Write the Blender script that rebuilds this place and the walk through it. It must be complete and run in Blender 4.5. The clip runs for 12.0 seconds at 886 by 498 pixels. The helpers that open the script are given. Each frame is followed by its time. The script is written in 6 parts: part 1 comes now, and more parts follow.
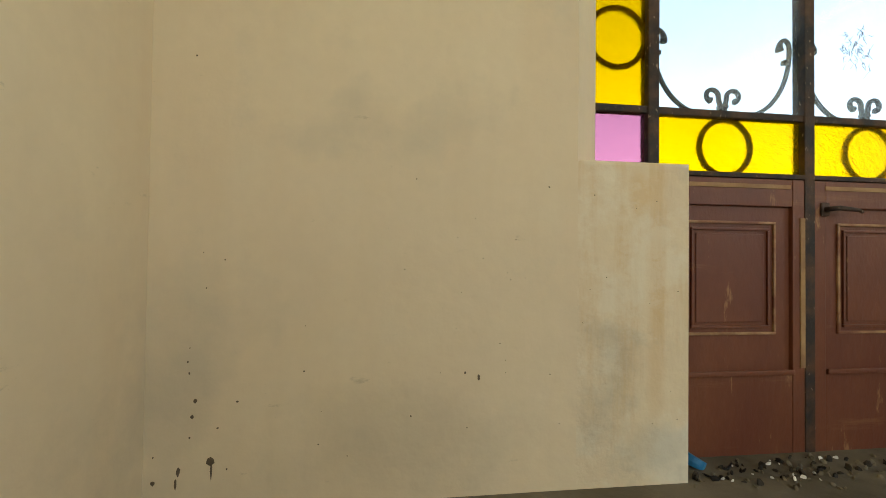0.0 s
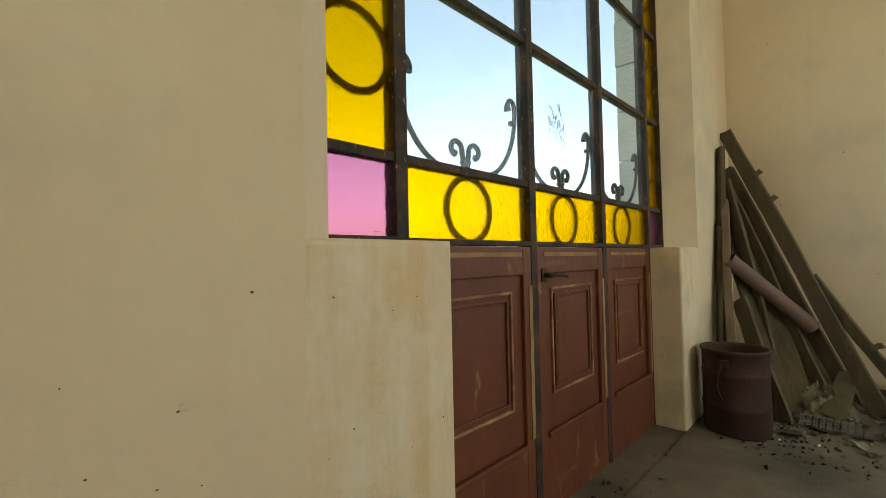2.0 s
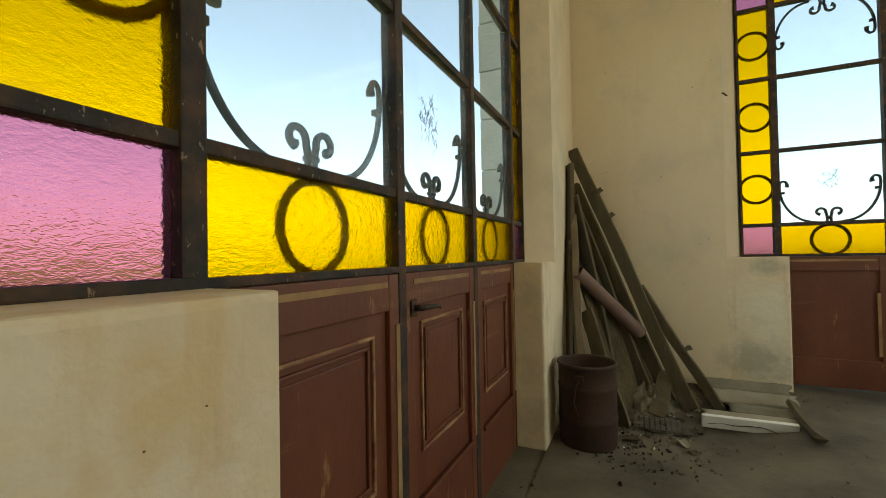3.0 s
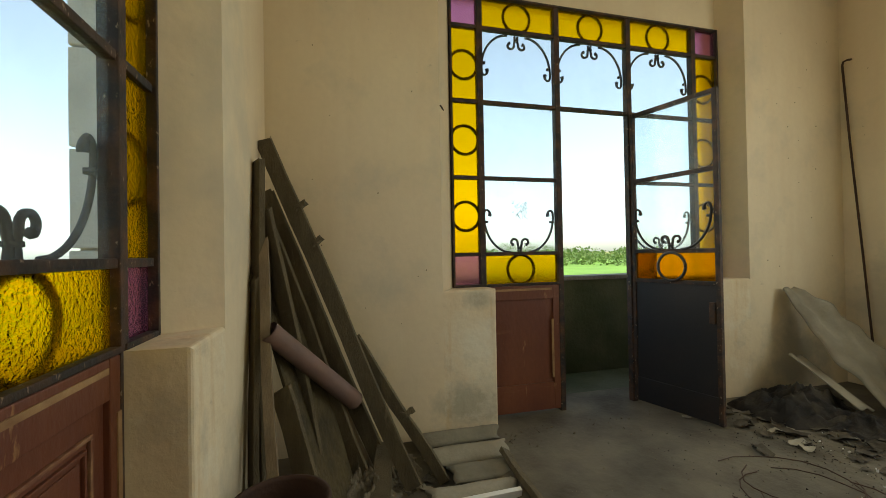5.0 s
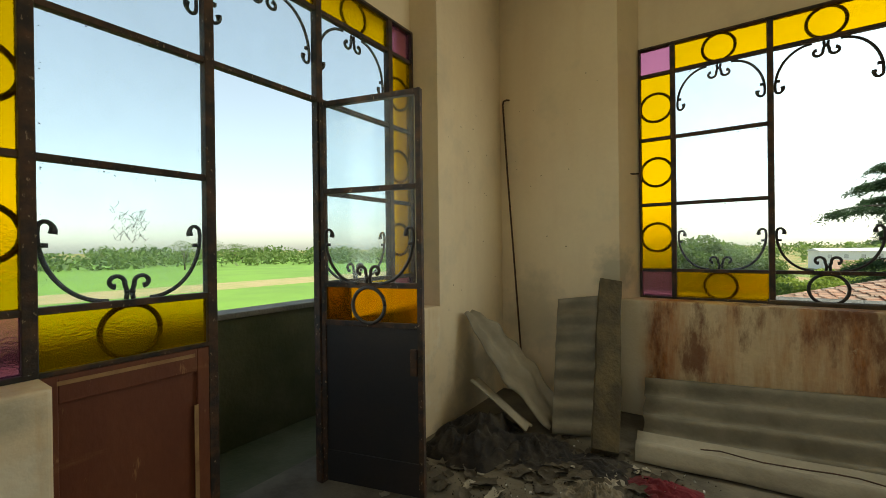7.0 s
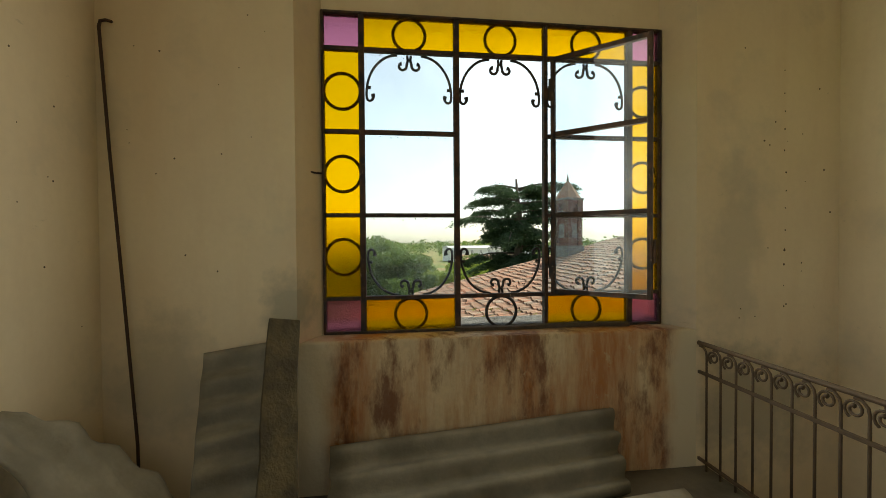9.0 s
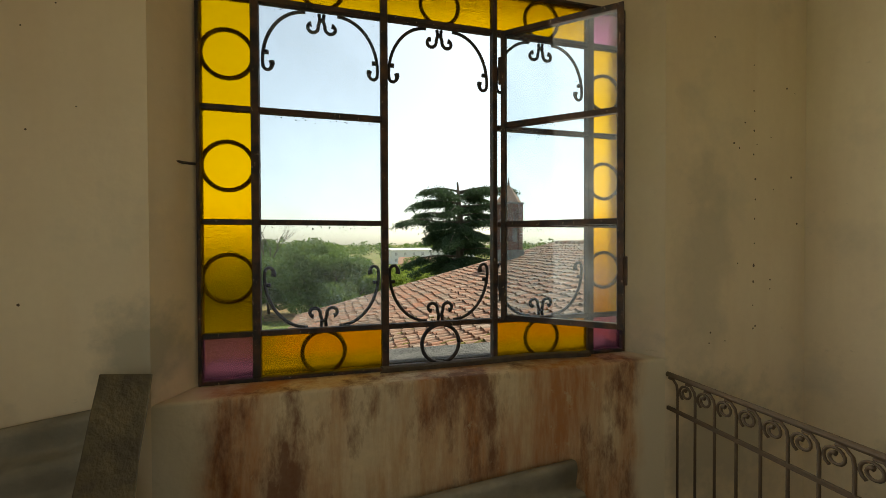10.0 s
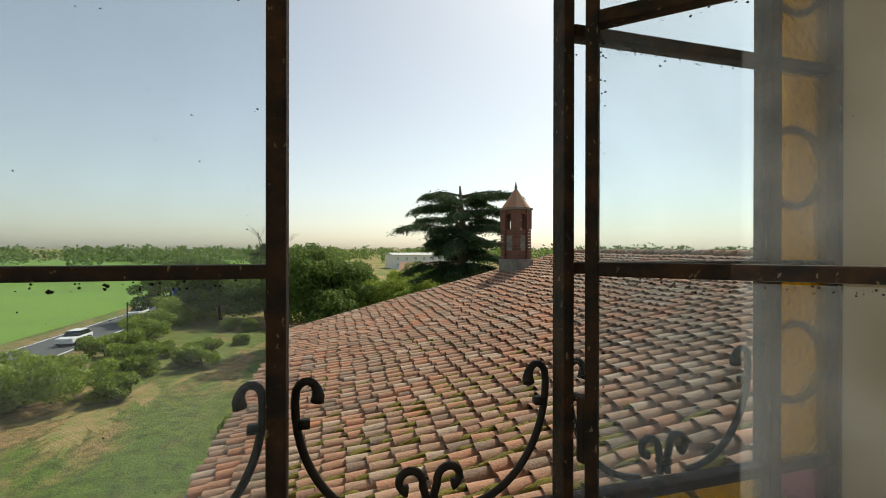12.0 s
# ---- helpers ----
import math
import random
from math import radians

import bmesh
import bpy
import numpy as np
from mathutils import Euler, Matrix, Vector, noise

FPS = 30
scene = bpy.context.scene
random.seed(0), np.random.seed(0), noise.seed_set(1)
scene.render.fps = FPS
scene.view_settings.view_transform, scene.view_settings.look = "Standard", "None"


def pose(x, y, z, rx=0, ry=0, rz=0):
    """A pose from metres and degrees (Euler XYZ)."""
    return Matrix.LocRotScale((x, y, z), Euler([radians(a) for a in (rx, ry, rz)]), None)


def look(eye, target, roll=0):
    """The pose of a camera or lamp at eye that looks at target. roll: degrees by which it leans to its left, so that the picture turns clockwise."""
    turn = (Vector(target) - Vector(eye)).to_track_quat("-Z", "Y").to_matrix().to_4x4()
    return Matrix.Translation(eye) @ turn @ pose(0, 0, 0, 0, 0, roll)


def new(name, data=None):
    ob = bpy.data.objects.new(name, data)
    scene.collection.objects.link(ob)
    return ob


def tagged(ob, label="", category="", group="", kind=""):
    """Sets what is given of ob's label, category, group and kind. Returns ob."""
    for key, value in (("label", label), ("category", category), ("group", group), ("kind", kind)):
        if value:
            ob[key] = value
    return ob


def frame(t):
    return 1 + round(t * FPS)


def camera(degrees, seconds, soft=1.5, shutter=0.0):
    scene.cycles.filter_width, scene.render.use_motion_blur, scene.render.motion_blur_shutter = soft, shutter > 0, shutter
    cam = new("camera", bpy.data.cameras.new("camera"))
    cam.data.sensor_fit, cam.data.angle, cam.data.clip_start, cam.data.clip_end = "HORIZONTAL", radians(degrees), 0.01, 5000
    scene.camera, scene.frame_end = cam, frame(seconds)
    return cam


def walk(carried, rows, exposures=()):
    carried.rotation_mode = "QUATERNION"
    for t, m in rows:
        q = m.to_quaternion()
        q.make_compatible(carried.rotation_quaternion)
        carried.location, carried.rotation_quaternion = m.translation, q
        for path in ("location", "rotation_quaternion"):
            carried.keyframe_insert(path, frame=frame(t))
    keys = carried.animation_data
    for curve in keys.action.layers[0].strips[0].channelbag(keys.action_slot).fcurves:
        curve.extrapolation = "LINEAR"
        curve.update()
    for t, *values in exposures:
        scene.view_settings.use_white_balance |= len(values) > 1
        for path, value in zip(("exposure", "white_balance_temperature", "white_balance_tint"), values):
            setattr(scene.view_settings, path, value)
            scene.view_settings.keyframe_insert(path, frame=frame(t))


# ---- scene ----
cam = camera(93.8, 12.0, 0.7)
PATH = [
    (0, (0.043, 0.267, 0.612), (0.286, 2.252, 0.645), 0.7),
    (0.5, (0.061, 0.424, 0.691), (0.606, 2.347, 0.744), -0.0),
    (1, (0.101, 0.541, 0.766), (0.934, 2.359, 0.817), -0.3),
    (1.5, (0.158, 0.658, 0.821), (1.285, 2.309, 0.87), -0.6),
    (2, (0.256, 0.778, 0.865), (1.671, 2.19, 0.918), -1.2),
    (2.5, (0.376, 0.895, 0.909), (2.013, 2.043, 0.954), -1.1),
    (3, (0.533, 1.004, 0.954), (2.346, 1.847, 0.988), -1.0),
    (3.2, (0.613, 1.05, 0.979), (2.488, 1.747, 1.006), -0.5),
    (4.8, (1.414, 1.131, 1.134), (3.377, 0.748, 1.155), -1.0),
    (5, (1.52, 1.092, 1.147), (3.452, 0.576, 1.168), -1.0),
    (5.5, (1.723, 0.981, 1.194), (3.551, 0.169, 1.207), -1.0),
    (5.8, (1.86, 0.91, 1.22), (3.58, -0.11, 1.226), -0.9),
    (6, (1.959, 0.843, 1.246), (3.596, -0.307, 1.246), -0.9),
    (6.5, (2.138, 0.685, 1.288), (3.563, -0.718, 1.283), -0.8),
    (7, (2.289, 0.445, 1.338), (3.419, -1.206, 1.332), -0.7),
    (7.5, (2.417, 0.214, 1.387), (3.242, -1.608, 1.37), -0.5),
    (7.7, (2.464, 0.104, 1.407), (3.152, -1.773, 1.385), -0.5),
    (9.3, (2.446, -0.788, 1.52), (2.024, -2.742, 1.485), -0.3),
    (9.5, (2.412, -0.9, 1.539), (1.912, -2.836, 1.499), -0.2),
    (10, (2.291, -1.182, 1.563), (1.769, -3.113, 1.537), -0.2),
    (10.5, (2.205, -1.485, 1.593), (1.673, -3.413, 1.579), -0.4),
    (11, (2.096, -1.813, 1.646), (1.585, -3.747, 1.622), -0.2),
    (11.5, (2.011, -2.135, 1.675), (1.5, -4.068, 1.658), -0.2),
    (12, (1.922, -2.492, 1.712), (1.409, -4.425, 1.708), 0.1),
]
walk(cam, [(t, look(eye, target, roll)) for t, eye, target, roll in PATH],
     exposures=[(0, 1.85, 6400, -1), (1.5, 1.62, 6450, -1), (3, 1.35, 6550, -6), (5.5, 1.2, 6550, -2), (6.5, 1.05, 6750, -3), (7.5, 0.8, 6850, -4), (9.5, 0.62, 7050, 1), (10.5, 0.4, 7050, 2), (11, 0.25, 7050, 3), (12, 0.03, 7050, 4)])

# ---- world, sun, large lights ----
SUN_EL, SUN_AZ = radians(51), (-0.72, -0.69)
world = bpy.data.worlds.new("sky")
scene.world = world
world.use_nodes = True
wn = world.node_tree.nodes
sky = wn.new("ShaderNodeTexSky")
sky.sky_type, sky.sun_disc = "NISHITA", False
sky.sun_elevation = SUN_EL
sky.sun_rotation = math.atan2(SUN_AZ[0], SUN_AZ[1])
sky.air_density, sky.dust_density, sky.ozone_density = 1.0, 1.2, 1.0
wn["Background"].inputs[1].default_value = 0.142
haze = wn.new("ShaderNodeHueSaturation")
haze.inputs["Saturation"].default_value = 0.62
world.node_tree.links.new(sky.outputs[0], haze.inputs["Color"])
world.node_tree.links.new(haze.outputs[0], wn["Background"].inputs[0])

sun_data = bpy.data.lights.new("sun", "SUN")
sun_data.energy, sun_data.angle, sun_data.color = 3.9, radians(0.6), (1.0, 0.95, 0.86)
sun = new("sun", sun_data)
sun.matrix_world = look((0, 0, 30), (-30 * SUN_AZ[0] / math.tan(SUN_EL), -30 * SUN_AZ[1] / math.tan(SUN_EL), 0))


def window_light(name, m, watts, inset):
    """The sky's light in a window's opening."""
    data = bpy.data.lights.new(name, "AREA")
    data.shape, data.size, data.size_y, data.energy = "RECTANGLE", 2.2, 2.0, watts
    data.color = (1.0, 0.97, 0.90)
    new(name, data).matrix_world = m @ pose(1.15, -inset, 1.95, 90, 0, 180)


# Windows: origin at the left end of the frame on the floor, x to the right seen from the room, y outwards.
WIN_A = pose(0.725, 1.637, 0)
WIN_B = pose(4.244, 0.302, 0, 0, 0, -90)
WIN_C = pose(2.882, -3.328, 0, 0, 0, 180)
COLS_A = (-0.012, 0.222, 0.840, 1.440, 2.045, 2.264)
COLS_B = (0, 0.220, 0.820, 1.438, 2.058, 2.304)
COLS_C = (0, 0.248, 0.859, 1.463, 2.065, 2.295)
ROWS_Z = (0.91, 1.136, 1.668, 2.20, 2.722, 2.950)
window_light("skylight_a", WIN_A, 4.0, 0.195)
window_light("skylight_b", WIN_B, 6.8, 0.21)
window_light("skylight_c", WIN_C, 19, 0.23)


# ---- building helpers ----
def part(name, bm, material, parent=None, label="", smooth=False):
    me = bpy.data.meshes.new(name)
    bm.to_mesh(me)
    bm.free()
    me.materials.append(material)
    if smooth:
        me.polygons.foreach_set("use_smooth", [True] * len(me.polygons))
    ob = new(name, me)
    ob.parent = parent
    if label:
        ob["label"] = label
    return ob


def shared(name, me, m, parent):
    """An object of its own on shared mesh data."""
    ob = new(name, me)
    ob.parent, ob.matrix_basis = parent, m
    return ob


def empty(name, m=None, label="", category="", group="", kind=""):
    ob = new(name)
    ob.empty_display_size = 0.1
    if m is not None:
        ob.matrix_world = m
    return tagged(ob, label, category, group, kind)


def add_box(bm, x0, x1, y0, y1, z0, z1, m=None):
    got = bmesh.ops.create_cube(bm, size=1)["verts"]
    for v in got:
        v.co = Vector(((x0 + x1) / 2 + v.co.x * (x1 - x0), (y0 + y1) / 2 + v.co.y * (y1 - y0), (z0 + z1) / 2 + v.co.z * (z1 - z0)))
        if m is not None:
            v.co = m @ v.co
    return got


def box(x0, x1, y0, y1, z0, z1, bevel=0.0, m=None):
    bm = bmesh.new()
    add_box(bm, x0, x1, y0, y1, z0, z1)
    if bevel:
        bmesh.ops.bevel(bm, geom=bm.edges[:], offset=bevel, segments=2, affect="EDGES", profile=0.6)
    if m is not None:
        bmesh.ops.transform(bm, matrix=m, verts=bm.verts)
    return bm


def add_prism(bm, poly, z0, z1):
    low = [bm.verts.new((x, y, z0)) for x, y in poly]
    top = [bm.verts.new((x, y, z1)) for x, y in poly]
    n = len(poly)
    bm.faces.new(low[::-1])
    bm.faces.new(top)
    for i in range(n):
        bm.faces.new((low[i], low[(i + 1) % n], top[(i + 1) % n], top[i]))


def fix(bm):
    bmesh.ops.recalc_face_normals(bm, faces=bm.faces[:])
    return bm


def add_tube(bm, pts, radius, sides=8, caps=True, flat=1.0):
    """A swept tube; radius may be a number or one per point. flat squeezes it along its second axis."""
    pts = [Vector(p) for p in pts]
    n = len(pts)
    rad = [radius] * n if isinstance(radius, (int, float)) else radius
    t0 = (pts[1] - pts[0]).normalized()
    side = t0.orthogonal().normalized()
    rings = []
    for i, p in enumerate(pts):
        t = (pts[min(i + 1, n - 1)] - pts[max(i - 1, 0)]).normalized()
        side = (side - t * side.dot(t)).normalized()
        up = t.cross(side)
        rings.append([bm.verts.new(p + rad[i] * (math.cos(a) * side + flat * math.sin(a) * up)) for a in (2 * math.pi * k / sides for k in range(sides))])
    for a, b in zip(rings, rings[1:]):
        for k in range(sides):
            bm.faces.new((a[k], a[(k + 1) % sides], b[(k + 1) % sides], b[k]))
    if caps:
        bm.faces.new(rings[0][::-1])
        bm.faces.new(rings[-1])


def tube(pts, radius, sides=8, flat=1.0):
    bm = bmesh.new()
    add_tube(bm, pts, radius, sides, True, flat)
    return fix(bm)


def ring_pts(cx, cz, r, y, n=28, start=0.0, turn=2 * math.pi):
    return [(cx + r * math.cos(start + turn * k / n), y, cz + r * math.sin(start + turn * k / n)) for k in range(n + 1)]


# ---- materials ----
def nodes_of(name):
    mt = bpy.data.materials.new(name)
    mt.use_nodes = True
    nt = mt.node_tree
    return mt, nt, nt.nodes["Principled BSDF"]


def node(nt, kind, **sets):
    n = nt.nodes.new(kind)
    for key, value in sets.items():
        n.inputs[key.replace("_", " ")].default_value = value
    return n


def coords(nt, stretch=(1, 1, 1), world_space=False):
    if world_space:
        c = nt.nodes.new("ShaderNodeNewGeometry").outputs["Position"]
    else:
        c = nt.nodes.new("ShaderNodeTexCoord").outputs["Object"]
    mp = nt.nodes.new("ShaderNodeMapping")
    mp.inputs["Scale"].default_value = stretch
    nt.links.new(c, mp.inputs[0])
    return mp.outputs[0]


def noise_fac(nt, vec, scale, detail=4, lo=0.35, hi=0.65, rough=0.55):
    n = node(nt, "ShaderNodeTexNoise", Scale=scale, Detail=detail, Roughness=rough)
    nt.links.new(vec, n.inputs["Vector"])
    r = nt.nodes.new("ShaderNodeMapRange")
    r.inputs[1].default_value, r.inputs[2].default_value = lo, hi
    nt.links.new(n.outputs["Fac"], r.inputs[0])
    return r.outputs[0]


def mix(nt, fac, a, b):
    m = nt.nodes.new("ShaderNodeMix")
    m.data_type = "RGBA"
    for k, v in ((0, fac), (6, a), (7, b)):
        if isinstance(v, (tuple, float, int)):
            m.inputs[k].default_value = v if not isinstance(v, tuple) else (*v, 1)
        else:
            nt.links.new(v, m.inputs[k])
    return m.outputs[2]


def math_node(nt, op, a, b):
    m = nt.nodes.new("ShaderNodeMath")
    m.operation, m.use_clamp = op, False
    for k, v in ((0, a), (1, b)):
        if isinstance(v, (float, int)):
            m.inputs[k].default_value = v
        else:
            nt.links.new(v, m.inputs[k])
    return m.outputs[0]


def bump(nt, bsdf, height, strength, distance):
    b = node(nt, "ShaderNodeBump", Strength=strength, Distance=distance)
    nt.links.new(height, b.inputs["Height"])
    nt.links.new(b.outputs[0], bsdf.inputs["Normal"])


def surface(name, base, spots, rough=0.8, coarse=2.0, fine=40.0, amount=0.5, relief=0.3, depth=0.004, stretch=(1, 1, 1), metal=0.0, world_space=False, vary=0.0, flakes=None, flecks=None):
    """A two-scale surface: broad patches towards the second colour, and fine grain in colour and relief."""
    mt, nt, bsdf = nodes_of(name)
    vec = coords(nt, stretch, world_space)
    broad = noise_fac(nt, vec, coarse, 5, 0.4, 0.68)
    grain = noise_fac(nt, vec, fine, 6, 0.3, 0.7)
    colour = mix(nt, math_node(nt, "MULTIPLY", broad, amount), base, spots)
    dark = tuple(c * 0.72 for c in base)
    colour = mix(nt, math_node(nt, "MULTIPLY", grain, 0.35), colour, dark)
    if flakes:
        chips = noise_fac(nt, coords(nt, (1, 1, 0.22), False), 16, 6, 0.63, 0.68, 0.68)
        colour = mix(nt, math_node(nt, "MULTIPLY", chips, 0.75), colour, flakes)
        rub = noise_fac(nt, coords(nt, (0.3, 1, 3), False), 5, 6, 0.60, 0.75, 0.7)
        colour = mix(nt, math_node(nt, "MULTIPLY", rub, 0.35), colour, flakes)
    if flecks:
        bits = noise_fac(nt, coords(nt, (1, 1, 0.5), False), 75, 5, 0.64, 0.67, 0.6)
        colour = mix(nt, math_node(nt, "MULTIPLY", bits, 0.5), colour, flecks)
    if vary:
        info = nt.nodes.new("ShaderNodeObjectInfo")
        colour = mix(nt, math_node(nt, "MULTIPLY", info.outputs["Random"], vary), colour, tuple(c * 0.45 for c in spots))
    nt.links.new(colour, bsdf.inputs["Base Color"])
    bsdf.inputs["Roughness"].default_value, bsdf.inputs["Metallic"].default_value = rough, metal
    bump(nt, bsdf, grain, relief, depth)
    return mt


GREY_DAMP, PALE_BARE, OCHRE = (0.30, 0.29, 0.23), (0.76, 0.73, 0.62), (0.58, 0.36, 0.13)
PLASTER_STAINS = (
    ((0.85, 1.45, 0.50), (0.05, 0.5, 0.70), 0.30, OCHRE), ((0.79, 1.45, 0.80), (0.05, 0.3, 0.12), 0.40, OCHRE), ((0.93, 1.45, 0.0), (0.22, 0.5, 0.20), 0.7, PALE_BARE),
    ((0.10, 1.45, 0.10), (0.55, 0.5, 0.22), 0.16, GREY_DAMP), ((0.84, 1.45, 0.04), (0.20, 0.5, 0.12), 0.25, GREY_DAMP), ((4.08, 0.22, 0.50), (0.5, 0.30, 0.40), 0.5, PALE_BARE),
    ((4.08, 0.22, 0.20), (0.5, 0.40, 0.24), 0.65, GREY_DAMP), ((4.08, 0.18, 0.84), (0.5, 0.16, 0.10), 0.55, GREY_DAMP), ((3.05, -3.14, 1.15), (0.24, 0.5, 0.28), 0.7, GREY_DAMP),
    ((3.75, -3.14, 0.75), (0.38, 0.5, 0.55), 0.45, GREY_DAMP), ((4.08, -2.55, 0.25), (0.5, 0.6, 0.45), 0.55, GREY_DAMP), ((0.62, -3.14, 0.80), (0.20, 0.5, 0.30), 0.5, GREY_DAMP),
    ((0.2, -3.14, 1.4), (0.30, 0.5, 0.9), 0.30, GREY_DAMP), ((0.1, -3.14, 0.35), (0.8, 0.5, 0.6), 0.6, GREY_DAMP), ((-0.6, -2.2, 0.3), (0.5, 0.9, 0.5), 0.5, GREY_DAMP), ((3.3, 1.45, 0.3), (0.5, 0.5, 0.4), 0.4, GREY_DAMP))


def plaster_base(nt):
    """Old cream limewash: broad yellowing, faint runs, grey damp, fine grain and pits. Gives colour and relief."""
    vec = coords(nt, (1, 1, 1), True)
    base = mix(nt, noise_fac(nt, vec, 0.9, 4, 0.35, 0.65), (0.76, 0.65, 0.46), (0.68, 0.565, 0.40))
    streak = noise_fac(nt, coords(nt, (5, 5, 0.7), True), 1.3, 5, 0.50, 0.72)
    base = mix(nt, math_node(nt, "MULTIPLY", streak, 0.22), base, (0.62, 0.46, 0.28))
    brush = noise_fac(nt, coords(nt, (22, 22, 2.0), True), 1.0, 4, 0.35, 0.68)
    base = mix(nt, math_node(nt, "MULTIPLY", brush, 0.04), base, (0.50, 0.42, 0.29))
    damp = noise_fac(nt, vec, 1.7, 6, 0.54, 0.70, 0.6)
    base = mix(nt, math_node(nt, "MULTIPLY", damp, 0.42), base, (0.42, 0.40, 0.33))
    grain = noise_fac(nt, vec, 26, 7, 0.3, 0.7)
    base = mix(nt, math_node(nt, "MULTIPLY", grain, 0.09), base, (0.45, 0.37, 0.27))
    scuff = noise_fac(nt, coords(nt, (1, 1, 2.4), True), 9, 7, 0.66, 0.72, 0.7)
    base = mix(nt, math_node(nt, "MULTIPLY", scuff, 0.4), base, (0.38, 0.32, 0.23))
    # old damp and rust marks, each round its own place
    wobble = noise_fac(nt, vec, 5, 6, 0.2, 0.8, 0.65)
    for place, size, strength, tone in PLASTER_STAINS:
        away = nt.nodes.new("ShaderNodeVectorMath")
        away.operation = "SUBTRACT"
        nt.links.new(vec, away.inputs[0])
        away.inputs[1].default_value = place
        ratio = nt.nodes.new("ShaderNodeVectorMath")
        ratio.operation = "DIVIDE"
        nt.links.new(away.outputs[0], ratio.inputs[0])
        ratio.inputs[1].default_value = size
        length = nt.nodes.new("ShaderNodeVectorMath")
        length.operation = "LENGTH"
        nt.links.new(ratio.outputs[0], length.inputs[0])
        reach = nt.nodes.new("ShaderNodeMapRange")
        reach.inputs[1].default_value, reach.inputs[2].default_value = 1.25, 0.75
        nt.links.new(math_node(nt, "ADD", length.outputs["Value"], math_node(nt, "MULTIPLY", wobble, 0.9)), reach.inputs[0])
        base = mix(nt, math_node(nt, "MULTIPLY", reach.outputs[0], strength), base, tone)
    relief = math_node(nt, "ADD", noise_fac(nt, vec, 7, 7, 0.2, 0.8), math_node(nt, "MULTIPLY", grain, 0.3))
    return vec, base, relief


def plaster_material():
    mt, nt, bsdf = nodes_of("old_cream_plaster")
    vec, base, relief = plaster_base(nt)
    nt.links.new(base, bsdf.inputs["Base Color"])
    bsdf.inputs["Roughness"].default_value = 0.9
    bump(nt, bsdf, relief, 0.17, 0.010)
    return mt


def rusty_plaster_material():
    """The same plaster with rust run down from the window's iron frame."""
    mt, nt, bsdf = nodes_of("rust_streaked_plaster")
    vec = coords(nt, (1, 1, 1), True)
    base = mix(nt, noise_fac(nt, vec, 1.5, 4, 0.35, 0.65), (0.66, 0.53, 0.33), (0.56, 0.45, 0.29))
    runs = noise_fac(nt, coords(nt, (4.5, 4.5, 0.7), True), 1.0, 7, 0.38, 0.60, 0.66)
    base = mix(nt, math_node(nt, "MULTIPLY", runs, 0.92), base, (0.38, 0.14, 0.036))
    dark = noise_fac(nt, coords(nt, (3.6, 3.6, 1.2), True), 1.3, 7, 0.50, 0.62, 0.68)
    base = mix(nt, math_node(nt, "MULTIPLY", dark, 0.85), base, (0.13, 0.042, 0.018))
    flaked = noise_fac(nt, coords(nt, (1, 1, 0.8), True), 9, 7, 0.60, 0.66, 0.7)
    base = mix(nt, math_node(nt, "MULTIPLY", flaked, 0.6), base, (0.52, 0.42, 0.26))
    grain = noise_fac(nt, vec, 30, 6, 0.35, 0.7)
    base = mix(nt, math_node(nt, "MULTIPLY", grain, 0.2), base, (0.30, 0.22, 0.15))
    sep = nt.nodes.new("ShaderNodeSeparateXYZ")
    nt.links.new(vec, sep.inputs[0])
    edge = noise_fac(nt, vec, 6, 4, 0.3, 0.7)
    x = math_node(nt, "ADD", math_node(nt, "ABSOLUTE", math_node(nt, "SUBTRACT", sep.outputs[0], 1.73), 0.0), math_node(nt, "MULTIPLY", edge, 0.06))
    rim = nt.nodes.new("ShaderNodeMapRange")
    rim.inputs[1].default_value, rim.inputs[2].default_value = 1.06, 1.17
    nt.links.new(x, rim.inputs[0])
    base = mix(nt, rim.outputs[0], base, (0.58, 0.51, 0.37))
    nt.links.new(base, bsdf.inputs["Base Color"])
    bsdf.inputs["Roughness"].default_value = 0.9
    bump(nt, bsdf, grain, 0.25, 0.006)
    return mt


